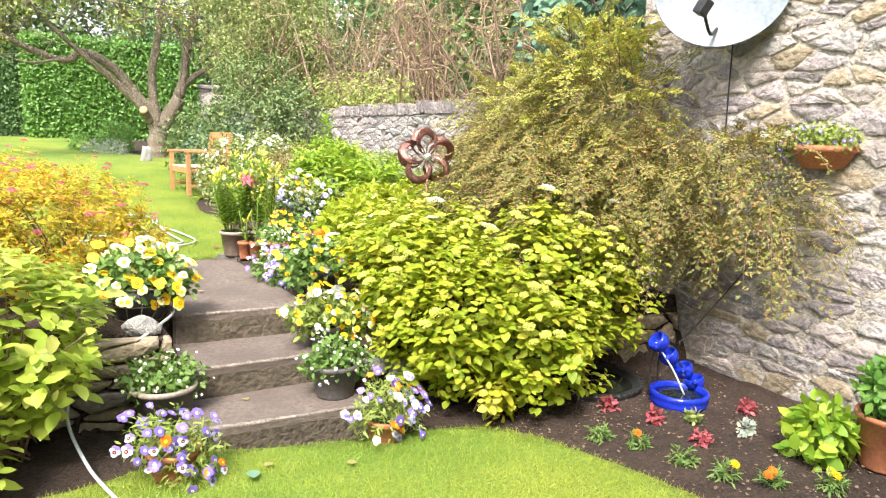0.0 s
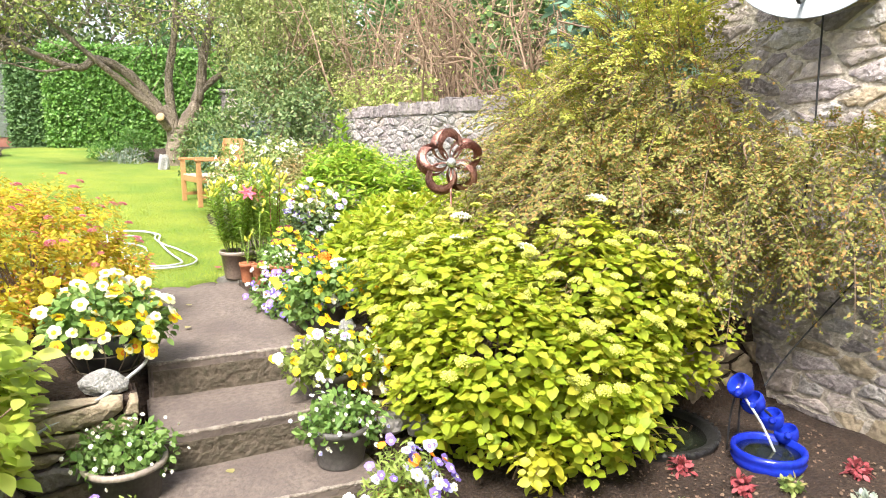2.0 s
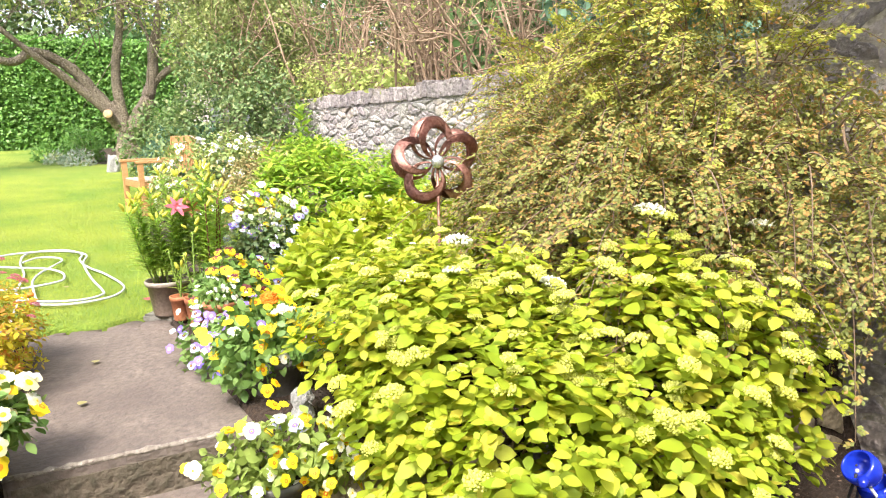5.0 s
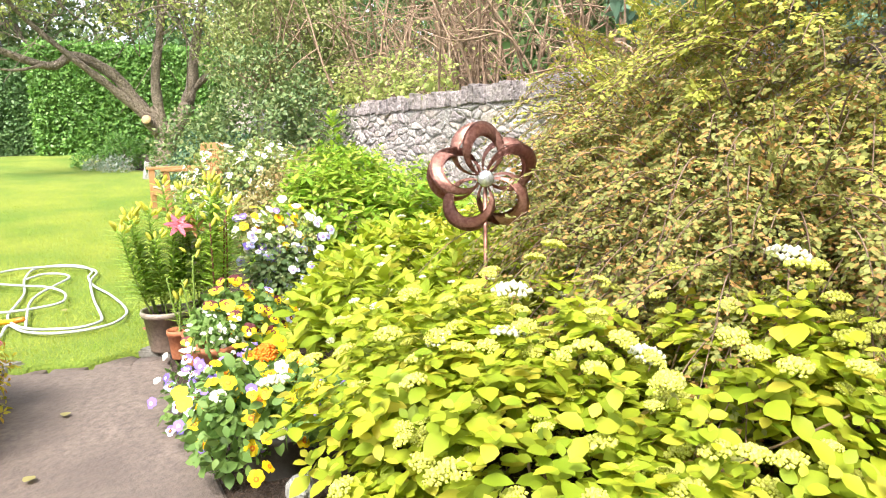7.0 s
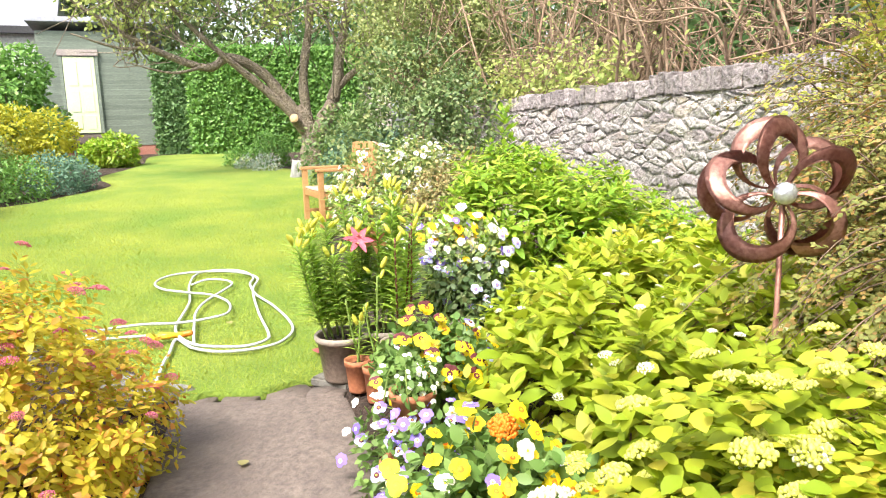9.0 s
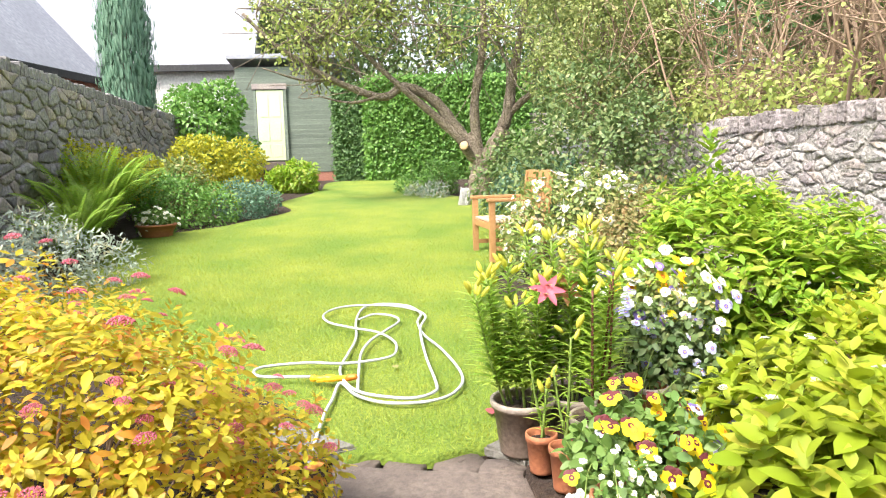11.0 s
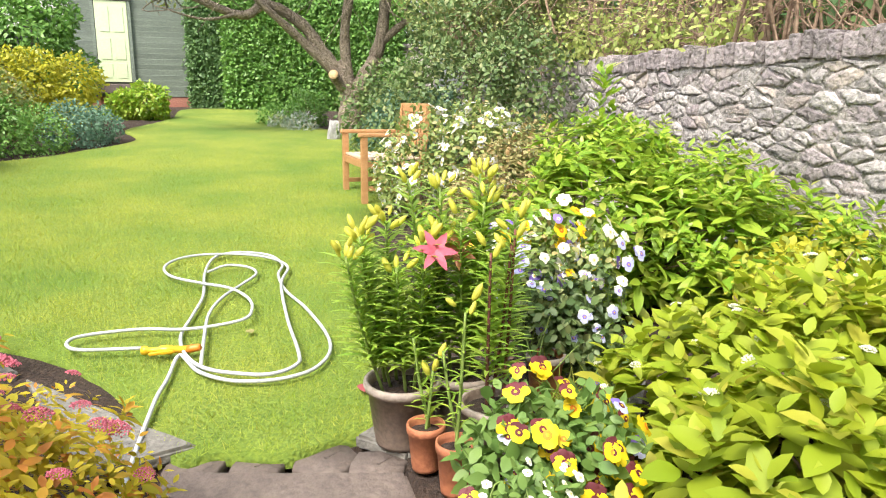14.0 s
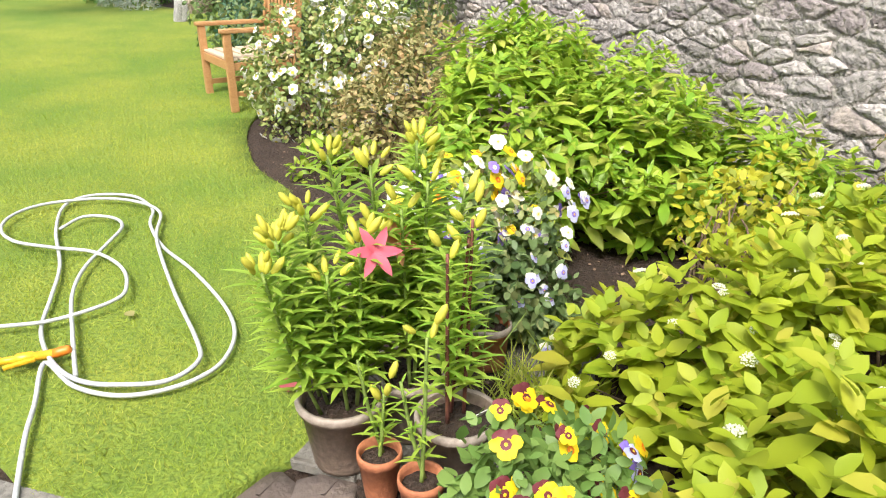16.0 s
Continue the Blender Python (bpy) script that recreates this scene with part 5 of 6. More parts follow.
def bench():
    b = thing("garden_bench", (1.55, 6.48, 0.165), "small slatted teak garden bench with arms", "bench", turn=6)
    hw, dp = 0.38, 0.27
    for sy in (-hw, hw):
        part("front_leg", one_box(0.06, 0.055, 0.62, pose(-dp, sy, 0.31), 0.006), M_teak, b)
        part("back_leg", one_box(0.055, 0.055, 0.92, pose(dp + 0.03, sy, 0.46, 0, 7, 0), 0.006), M_teak, b)
        part("armrest", one_box(0.62, 0.075, 0.035, pose(-0.01, sy, 0.635), 0.01), M_teak, b)
        part("side_rail", one_box(0.5, 0.03, 0.06, pose(0, sy, 0.36), 0.005), M_teak, b)
        part("stretcher", one_box(0.5, 0.03, 0.045, pose(0, sy, 0.14), 0.005), M_teak, b)
    part("front_rail", one_box(0.03, 2 * hw, 0.07, pose(-dp, 0, 0.365), 0.005), M_teak, b)
    for k in range(6):
        part("seat_slat", one_box(0.07, 2 * hw + 0.04, 0.02, pose(-dp + 0.03 + k * 0.095, 0, 0.415), 0.005), M_teakpale, b, "pale weathered slat")
    part("top_rail", one_box(0.03, 2 * hw, 0.09, pose(dp + 0.08, 0, 0.88, 0, 7, 0), 0.008), M_teak, b)
    part("lower_rail", one_box(0.03, 2 * hw, 0.05, pose(dp + 0.035, 0, 0.5, 0, 7, 0), 0.006), M_teak, b)
    for k in range(8):
        part("back_slat", one_box(0.014, 0.045, 0.36, pose(dp + 0.057, -0.31 + k * 0.0885, 0.69, 0, 7, 0), 0.004), M_teak, b)


bench()


def crescent(r_out, r_in, off, seg=28, curl=0.35):
    """A curled crescent blade: a ring with its hole off centre, the wide side cupped."""
    bm = bmesh.new()
    rings = []
    for k in range(seg):
        a = 2 * math.pi * k / seg
        row = []
        for s in np.linspace(0, 1, 5):
            o = Vector((r_out * math.cos(a), r_out * math.sin(a), 0))
            i = Vector((off + r_in * math.cos(a), r_in * math.sin(a), 0))
            q = o.lerp(i, s)
            q.z = curl * (o - i).length * math.sin(math.pi * 0.5 * s) + 0.25 * r_out * math.sin(a)
            row.append(bm.verts.new(q))
        rings.append(row)
    for k in range(seg):
        for j in range(4):
            f = bm.faces.new((rings[k][j], rings[(k + 1) % seg][j], rings[(k + 1) % seg][j + 1], rings[k][j + 1]))
            f.smooth = True
    bmesh.ops.solidify(bm, geom=bm.faces[:], thickness=0.003)
    return bm


spin = thing("wind_spinner", (1.87, 0.34, 0.0), "copper wind spinner with curled ring petals on a stake", "wind spinner")
part("stake", tubes("stake", [([(0, 0, -0.05), (0, 0, 0.45), (0, 0, 0.93)], 0.008)], M_copper, 8), None, spin)
face = look((0, 0, 0.95), (-0.75, -1.9, 1.02)) @ pose(0, 0, 0, 0, 180, 0)
base_me = None
for layer in (0, 1):
    for k in range(5):
        m = face @ pose(0, 0, -0.02 - 0.045 * layer, 0, 0, 72 * k + 20 + 7 * layer) @ pose(0.118, 0, 0, 20 if layer == 0 else -20, 0, 0)
        if base_me is None:
            o = part("petal", crescent(0.106, 0.076, -0.024), M_copper, spin, m=m)
            base_me = o.data
        else:
            part("petal", base_me, None, spin, m=m)
bm = bmesh.new()
bmesh.ops.create_icosphere(bm, subdivisions=3, radius=0.034)
for f in bm.faces:
    f.smooth = True
part("glass_ball", bm, M_silver, spin, "silvery crackled glass ball", m=face @ pose(0, 0, 0.015))
part("hub", lathe([(0.022, -0.06), (0.022, -0.01), (0.03, 0.0), (0, 0.01)], 14), M_copper, spin, m=face)


def pot_profile(r, h, rim=0.018, foot=0.72):
    return [(r * foot, 0), (r * (foot + 0.02), 0.01), (r * 0.93, h - rim * 1.6), (r, h - rim * 1.5), (r * 1.02, h - rim * 0.7), (r, h), (r * 0.9, h), (r * 0.86, h - 0.02), (r * 0.8, h - 0.05)]


FL = {"yellow": pansy("flower", P_yel, P_yel, P_oran), "white": pansy("flower", P_white, P_white, P_cream), "cream": pansy("flower", P_cream, P_white, P_yel), "violet": pansy("flower", P_viol, P_viol, P_white), "blue": pansy("flower", P_blue, P_viol, P_dark), "bicolour": pansy("flower", P_yel, P_dark, P_dark), "orange": pansy("flower", P_oran, P_oran, P_yel), "paleblue": pansy("flower", P_blue, P_white, P_viol)}
POTS = {}


def potted(name, at, r, h, pot_mat, rim_mat, label, balls, n, size, mat, flowers, fsize=0.042, shape=LEAF, face_to=(0.2, -0.7, 0.6), category="potted plant", spread=1.0):
    """A pot with soil, a leafy mass, and flowers by colour and number."""
    t = thing(name, at, label, category)
    pot = part("pot", lathe(pot_profile(r, h), 30), pot_mat, t)
    if rim_mat:
        part("rim", lathe([(r * 1.0, h - 0.022), (r * 1.045, h - 0.012), (r * 1.03, h + 0.004), (r * 0.93, h + 0.004), (r * 0.91, h - 0.01)], 30, caps=False), rim_mat, pot, "pale rim")
    part("soil", lathe([(r * 0.84, h - 0.05), (r * 0.84, h - 0.028), (r * 0.4, h - 0.02), (0, h - 0.018)], 18, 0.003), M_soil, pot)
    if n:
        p, dd = shell(balls, n, 0.75)
        ax, nr = foliage_dirs(dd, 0.5, 0.6, 0.7, 0.15)
        part("foliage", scatter("foliage", shape, p, ax, nr, rng.uniform(0.7, 1.3, len(p)) * size, mat), None, t, kind="stuff")
        part("stem_mass", stems("stem_mass", (0, 0, h - 0.03), p[rng.choice(len(p), 14)], M_gstem, 0.003), None, t, kind="stuff")
        ok = np.where((dd @ np.array([0.1, -0.55, 0.5])) > -0.05)[0]
        for kind, k in flowers:
            for i in rng.choice(ok, int(k * 1.5)):
                q = p[i] + dd[i] * (0.035 + 0.5 * fsize)
                part("flower", FL[kind], None, t, m=facing(q, unit(np.array(face_to) + dd[i] * 0.5 + rng.normal(size=3) * 0.3), 1.2 * fsize * rng.uniform(0.75, 1.2), rng.uniform(-30, 30)))
    return t


# by the steps
potted("pansy_pot", (-0.22, -0.57, -0.50), 0.16, 0.30, M_pot, M_rim, "grey pot of white lobelia and trailing greenery below the steps", [(0, 0, 0.33, 0.13), (0.1, 0, 0.32, 0.1), (-0.1, 0.02, 0.33, 0.1)], 900, 0.035, L_pan, [("white", 30)], 0.016)
potted("viola_pot", (-0.27, -1.05, -0.48), 0.12, 0.15, M_terra, None, "terracotta pot overflowing with violet violas on the lawn", [(0, 0, 0.2, 0.14), (0.1, -0.05, 0.15, 0.11), (-0.1, 0, 0.2, 0.11), (0.02, -0.1, 0.1, 0.1)], 900, 0.04, L_pangold, [("violet", 26), ("blue", 10), ("orange", 3)], 0.042, NARROW)
potted("viola_pot", (0.76, -1.16, -0.48), 0.11, 0.13, M_terra, None, "terracotta pot of violet, white and red violas below the steps", [(0, 0, 0.18, 0.13), (0.1, 0, 0.14, 0.11), (-0.1, -0.02, 0.15, 0.1), (0.02, 0.05, 0.24, 0.1)], 900, 0.04, L_pangold, [("violet", 15), ("paleblue", 14), ("orange", 4), ("white", 5)], 0.042, NARROW)
potted("lobelia_pot", (0.66, -0.72, -0.36), 0.145, 0.19, M_pot, None, "dark grey pot of white trailing flowers on the bottom step", [(0, 0, 0.21, 0.13), (0.1, -0.02, 0.19, 0.1), (-0.1, 0, 0.2, 0.1)], 900, 0.034, L_pan, [("white", 32), ("paleblue", 8)], 0.018)
potted("pansy_pot", (0.76, -0.34, -0.26), 0.12, 0.2, M_pot, None, "dark pot of yellow and white pansies beside the steps", [(-0.05, -0.02, 0.28, 0.13), (0.1, 0, 0.27, 0.12), (-0.15, 0, 0.26, 0.1), (0.18, -0.06, 0.22, 0.09)], 800, 0.045, L_pangold, [("yellow", 20), ("white", 9), ("paleblue", 5), ("cream", 6)], 0.042)
potted("pansy_pot", (0.98, 0.30, -0.02), 0.13, 0.17, M_pot, None, "wide dark pot of bright yellow pansies beside the path", [(-0.02, 0, 0.25, 0.16), (-0.15, -0.06, 0.2, 0.13), (0.1, -0.08, 0.25, 0.13), (-0.12, 0.12, 0.22, 0.12), (0.05, 0.15, 0.25, 0.12)], 1500, 0.048, L_pan, [("yellow", 44), ("white", 3), ("violet", 6)], 0.045)
mari = part("marigold", heap_of_bumps("marigold", 90, 1.0, 0.7, 0.22, P_oran), None, None, m=facing((0.97, 0.28, 0.41), (-0.1, -0.5, 0.8), 0.036))
tagged(mari, "orange marigold bloom among the yellow pansies", "flower")
potted("pansy_pot", (0.93, 1.02, 0.06), 0.085, 0.19, M_terra, None, "small terracotta pot with white flowers beside the path", [(0, 0, 0.21, 0.085), (0.04, 0.02, 0.22, 0.07)], 350, 0.03, L_pan, [("white", 34)], 0.018)
potted("viola_pot", (0.86, 0.78, -0.02), 0.11, 0.12, M_terra, None, "pot of trailing blue and white violas beside the path", [(0, 0, 0.12, 0.12), (-0.1, 0.0, 0.06, 0.09), (-0.06, 0.22, 0.1, 0.11), (-0.06, -0.15, 0.07, 0.09), (0.1, 0.1, 0.12, 0.12)], 900, 0.034, L_pan, [("violet", 34), ("white", 12), ("blue", 16)], 0.038, face_to=(-0.5, -0.6, 0.5))
potted("pansy_pot", (1.06, 1.32, 0.0), 0.12, 0.18, M_brownpot, None, "brown pot of yellow and maroon pansies", [(0, 0, 0.26, 0.15), (0.12, -0.05, 0.28, 0.12), (-0.1, -0.06, 0.26, 0.12), (0.03, -0.16, 0.22, 0.12)], 1200, 0.046, L_pan, [("bicolour", 24), ("yellow", 9), ("blue", 3)], 0.052)
# the wall basket of pale pansies
bk = thing("wire_basket", (-0.22, 0.10, -0.02), "wire hayrack basket of white and yellow pansies by the path", "basket")
part("liner", lathe([(0.10, 0), (0.13, 0.01), (0.19, 0.20), (0.17, 0.205), (0.15, 0.17)], 26), M_liner, bk, "black basket liner")
for z, r in ((0.215, 0.197), (0.11, 0.172), (0.02, 0.14)):
    a = np.linspace(0, 2 * np.pi, 33)
    part("hoop", tubes("hoop", [(np.stack([r * np.cos(a), r * np.sin(a), z + 0 * a], 1), 0.004)], M_wire, 5), None, bk)
for k in range(14):
    a = 2 * math.pi * k / 14
    part("wire", tubes("wire", [(curve_pts([(0.197 * math.cos(a), 0.197 * math.sin(a), 0.21), (0.19 * math.cos(a + 0.12), 0.19 * math.sin(a + 0.12), 0.12), (0.14 * math.cos(a), 0.14 * math.sin(a), 0.02)], 4), 0.003)], M_wire, 4), None, bk)
p, dd = shell([(0, 0, 0.24, 0.19), (0.12, -0.04, 0.24, 0.14), (-0.12, -0.03, 0.26, 0.15), (0.2, -0.05, 0.2, 0.1)], 1300, 0.7, 0.14)
ax, nr = foliage_dirs(dd, 0.5, 0.6, 0.7, 0.15)
part("foliage", scatter("foliage", LEAF, p, ax, nr, rng.uniform(0.035, 0.06, len(p)), L_pan), None, bk, kind="stuff")
ok = np.where((dd @ np.array([0.2, -0.55, 0.6])) > 0)[0]
for kind, k in (("cream", 46), ("yellow", 30), ("white", 4)):
    for i in rng.choice(ok, k):
        part("flower", FL[kind], None, bk, m=facing(p[i] + dd[i] * 0.06, unit(np.array([0.2, -0.7, 0.6]) + dd[i] * 0.5 + rng.normal(size=3) * 0.3), 0.068 * rng.uniform(0.8, 1.2)))

# owl ornament: one plain mesh
bm = lathe([(0.035, 0), (0.045, 0.02), (0.052, 0.07), (0.044, 0.11), (0.036, 0.125), (0.045, 0.15), (0.043, 0.18), (0.025, 0.2), (0, 0.203)], 20)
for x in (-0.018, 0.018):
    bmesh.ops.create_uvsphere(bm, u_segments=10, v_segments=6, radius=0.014, matrix=pose(x, -0.038, 0.165))
    bmesh.ops.create_cone(bm, segments=8, radius1=0.012, radius2=0.002, depth=0.03, matrix=pose(x * 1.4, -0.01, 0.2))
bmesh.ops.create_cone(bm, segments=6, radius1=0.006, radius2=0.001, depth=0.02, matrix=pose(0, -0.048, 0.152, 110, 0, 0))
alone("owl_statue", bm, M_owl, "small grey cast-stone owl ornament beside the steps", "statue", m=pose(0.98, -0.02, -0.10, 0, 0, 20))


def boulder(at, sx, sy, sz, mat, label):
    bm = bmesh.new()
    bmesh.ops.create_icosphere(bm, subdivisions=3, radius=0.5)
    for v in bm.verts:
        v.co *= 1 + 0.35 * noise.noise(v.co * 2.3 + Vector(at)) + 0.1 * noise.noise(v.co * 7)
        v.co = Vector((v.co.x * sx, v.co.y * sy, max(v.co.z, -0.3) * sz))
    alone("rock", bm, mat, label, "rock", m=pose(*at))


boulder((-0.26, -0.20, 0.01), 0.19, 0.13, 0.13, M_owl, "speckled grey rock on the retaining wall")
boulder((0.98, -0.62, -0.28), 0.16, 0.14, 0.14, M_stone_dark, "dark rock under the hydrangea")
boulder((1.1, -0.68, -0.30), 0.14, 0.13, 0.13, M_stone_dark, "brown rock under the hydrangea")

# ---- pots on the lawn's edge ----


def lily(t, x, y, z0, h, buds, lean, leafn=130, open_mat=None, stem=None, leaf=1.0):
    """One lily stem: narrow leaves up the stalk, buds at the top, an open trumpet where it has one."""
    base, top = np.array([x, y, z0]), np.array([x + lean[0], y + lean[1], z0 + h])
    c = curve_pts([base, (base + top) / 2 + np.array([lean[0] * 0.1, lean[1] * 0.1, 0]), top], 6)
    st = part("stem", tubes("stem", [(c, np.linspace(0.006, 0.004, len(c)))], stem or M_gstem, 6), None, t)
    s = np.linspace(0.16, 0.97, leafn)
    pos = base + (top - base) * s[:, None]
    a = np.arange(leafn) * 2.4 + rng.random()
    axs = np.stack([np.cos(a), np.sin(a), 0.95 + 0 * a], 1)
    part("leaves", scatter("leaves", leaf_shape(0.17, 0.2, 0.5), pos, axs, np.stack([-0.4 * np.cos(a), -0.4 * np.sin(a), 1 + 0 * a], 1), leaf * rng.uniform(0.09, 0.135, leafn) * (1.1 - 0.35 * s), L_lily), None, t)
    bud = [(0.0, 0.0), (0.010, 0.01), (0.013, 0.03), (0.010, 0.055), (0.0, 0.068)]
    for k in range(buds):
        a = 2.4 * k + rng.random()
        d = unit(np.array([math.cos(a), math.sin(a), rng.uniform(0.8, 2.4)]))
        q = top + d * rng.uniform(0.02, 0.05) + np.array([0, 0, -0.05 * rng.random()])
        bb = POTS.get("bud")
        if bb is None:
            o = part("bud", lathe(bud, 8), L_bud, t, m=facing(q, d, 0.55))
            POTS["bud"] = o.data
        else:
            part("bud", bb, None, t, m=facing(q, d, rng.uniform(0.55, 0.9)))
    if open_mat:
        a = np.arange(6) * math.pi / 3
        ob_ = scatter("flower", leaf_shape(0.42, 0.2, 0.35), np.zeros((6, 3)), np.stack([np.cos(a), np.sin(a), 0.5 + 0 * a], 1), np.stack([-np.cos(a), -np.sin(a), 1.2 + 0 * a], 1), 0.07, open_mat)
        part("flower", ob_, None, t, "open pink lily trumpet", m=facing(top + np.array([0.02, -0.04, -0.02]), (0.05, -0.8, 0.5), 1))


t = potted("lily_pot", (0.82, 1.88, 0.012), 0.125, 0.215, M_brownpot, M_rim, "brown pot of tall lilies in bud with a pink bloom", [], 0, 0, None, [])
for x, y, h, b, ln_, om in ((-0.04, 0.0, 0.52, 9, (-0.10, -0.02), None), (0.03, -0.04, 0.50, 5, (0.03, -0.02), L_lilyp), (0.05, 0.03, 0.48, 3, (0.10, 0), L_lilyo), (-0.01, 0.05, 0.55, 8, (-0.03, 0.03), None), (0.0, -0.05, 0.42, 4, (-0.03, 0), None), (-0.07, -0.03, 0.47, 7, (-0.12, -0.04), None), (-0.05, 0.05, 0.50, 7, (-0.07, 0.02), None), (0.06, -0.02, 0.50, 3, (0.06, 0.01), None)):
    lily(t, x, y, 0.19, h, b, ln_, 85, om, M_gstem)
t = potted("lily_pot", (1.04, 1.92, 0.008), 0.12, 0.215, M_brownpot, M_rim, "brown pot of tall leafy lilies with yellow buds", [], 0, 0, None, [])
for x, y, h, b, ln_ in ((-0.04, 0, 0.66, 6, (-0.05, 0)), (0.04, 0.02, 0.70, 6, (0.02, 0.02)), (0, -0.04, 0.62, 4, (0.04, -0.03)), (0.02, 0.05, 0.6, 4, (0.08, 0)), (-0.06, 0.04, 0.68, 5, (-0.12, 0.03)), (0.06, -0.03, 0.58, 3, (0.10, -0.02)), (-0.02, -0.06, 0.56, 2, (-0.02, -0.02)), (0.05, 0.05, 0.66, 3, (0.05, 0.03))):
    lily(t, x, y, 0.19, h, b, ln_, 75, None, M_gstem, 1.15)
t = potted("lily_pot", (1.07, 1.66, 0.008), 0.112, 0.215, M_brownpot, M_rim, "brown pot with slender stems and a white label", [], 0, 0, None, [])
for x, y, h, b, ln_ in ((-0.03, 0, 0.5, 2, (0.0, 0)), (0.03, 0.02, 0.56, 3, (0.03, 0.02)), (0, 0.04, 0.52, 2, (0.05, 0))):
    lily(t, x, y, 0.19, h, b, ln_, 70, None, M_rstem, 0.8)
part("label", one_box(0.045, 0.002, 0.028, pose(0.05, -0.03, 0.215, 35, 0, 10), 0), M_white, t, "white plastic plant label")
for at, h in (((0.855, 1.69, 0.010), 0.15), ((0.91, 1.545, 0.008), 0.16)):
    t = potted("seedling_pot", at, 0.06, h, M_terra, None, "small terracotta pot with a young snapdragon stem", [], 0, 0, None, [])
    lily(t, 0, 0, h - 0.03, 0.42 if h > 0.155 else 0.2, 3, (0.02, 0.0), 30, leaf=0.45)
    lily(t, 0.015, 0.01, h - 0.03, 0.3, 0, (-0.05, 0.02), 22, leaf=0.5)
t = potted("pansy_pot", (1.44, 2.12, 0.0), 0.075, 0.17, M_terra, M_rim, "terracotta pot with pale blue violas spilling over", [(0.08, 0.1, 0.22, 0.16), (0.2, 0.05, 0.2, 0.16), (0.05, 0.15, 0.36, 0.16), (0.2, 0.15, 0.36, 0.17), (0.26, 0.0, 0.1, 0.12)], 2600, 0.04, L_dark, [("paleblue", 16)], 0.042)
t = potted("pansy_tower", (1.51, 2.37, 0.0), 0.10, 0.30, M_pot, None, "tall dark pot of white, yellow and violet pansies", [(0, 0, 0.50, 0.13), (0.2, -0.06, 0.52, 0.12), (-0.18, 0.06, 0.48, 0.12), (0.05, 0.05, 0.57, 0.12), (0.1, 0.0, 0.42, 0.12)], 1100, 0.036, L_rose, [("white", 30), ("yellow", 16), ("paleblue", 12), ("violet", 9)], 0.05)

# ---- hose on the lawn ----
hz = lambda x, y, h=0.018: (x, y, ground_z(y) + 0.02 + h)
LOOPS = [(-0.02, 2.29), (0.0, 2.52), (0.02, 2.78), (0.11, 2.58), (0.23, 2.46), (0.36, 2.42), (0.49, 2.44), (0.59, 2.52), (0.66, 2.7), (0.66, 2.95), (0.59, 3.31), (0.5, 3.61), (0.47, 3.91), (0.5, 4.12), (0.42, 4.36), (0.22, 4.46), (0.08, 4.36), (0.04, 4.03), (0.06, 3.6), (0.03, 3.3), (0.0, 3.03), (0.05, 2.74), (0.14, 2.57), (0.28, 2.48), (0.4, 2.45), (0.5, 2.52), (0.52, 2.66), (0.49, 3.14), (0.48, 3.69), (0.53, 4.02), (0.42, 4.24), (0.23, 4.36), (-0.02, 4.38), (-0.16, 4.28), (-0.2, 4.11), (-0.13, 3.91), (0.04, 3.76), (0.2, 3.64), (0.3, 3.45), (0.32, 3.27), (0.27, 3.13), (0.04, 3.06), (-0.2, 3.1), (-0.45, 3.05), (-0.42, 2.9), (-0.14, 2.85)]
# where a later turn crosses an earlier one it lies on top
hose_ctrl = [(-0.42, -1.55, LOW + 0.075), (-0.53, -1.18, LOW + 0.075), (-0.61, -0.80, LOW + 0.09), (-0.66, -0.55, -0.28), (-0.56, -0.38, -0.12), (-0.34, -0.33, -0.04), (-0.16, -0.17, 0.01), (-0.05, 0.05, 0.03), (-0.06, 0.5, 0.022), (0.0, 1.1, 0.022), (-0.03, 1.76, 0.022)] + [hz(x, y, 0.018 + 0.014 * (k > 20) + 0.006 * (k > 34)) for k, (x, y) in enumerate(LOOPS)]
pts = curve_pts(hose_ctrl, 8)
hose = thing("garden_hose", (0, 0, 0), "pale grey garden hose lying in loose coils on the lawn", "hose")
part("tube", tubes("tube", [(pts, 0.0085)], M_hose, 8), None, hose)
coil = [(0.12, 2.62), (0.11, 2.93), (0.11, 3.26), (0.16, 3.5), (0.26, 3.72), (0.34, 3.91), (0.3, 4.05), (0.17, 4.12), (0.06, 4.0)]
part("coil", tubes("coil", [(curve_pts([hz(x, y, 0.03) for x, y in coil], 8), 0.0085)], M_hose, 8), None, hose)
nz = part("nozzle", lathe([(0.013, 0), (0.017, 0.01), (0.016, 0.07), (0.021, 0.075), (0.021, 0.12), (0.014, 0.13), (0.013, 0.17), (0.02, 0.18), (0.019, 0.2), (0, 0.2)], 14), M_yplastic, hose, "yellow spray nozzle", m=pose(0.06, 2.80, 0.055) @ pose(0, 0, 0, 90, 0, -98))
part("trigger", one_box(0.018, 0.012, 0.10, pose(0.035, 0, 0.11, 0, 18, 0), 0.004), M_yplastic, nz)
part("connector", lathe([(0.016, 0), (0.018, 0.02), (0.016, 0.05), (0.012, 0.06)], 12), M_oplastic, hose, "orange connector", m=pose(0.05, 2.80, 0.055, 80, 0, 80))

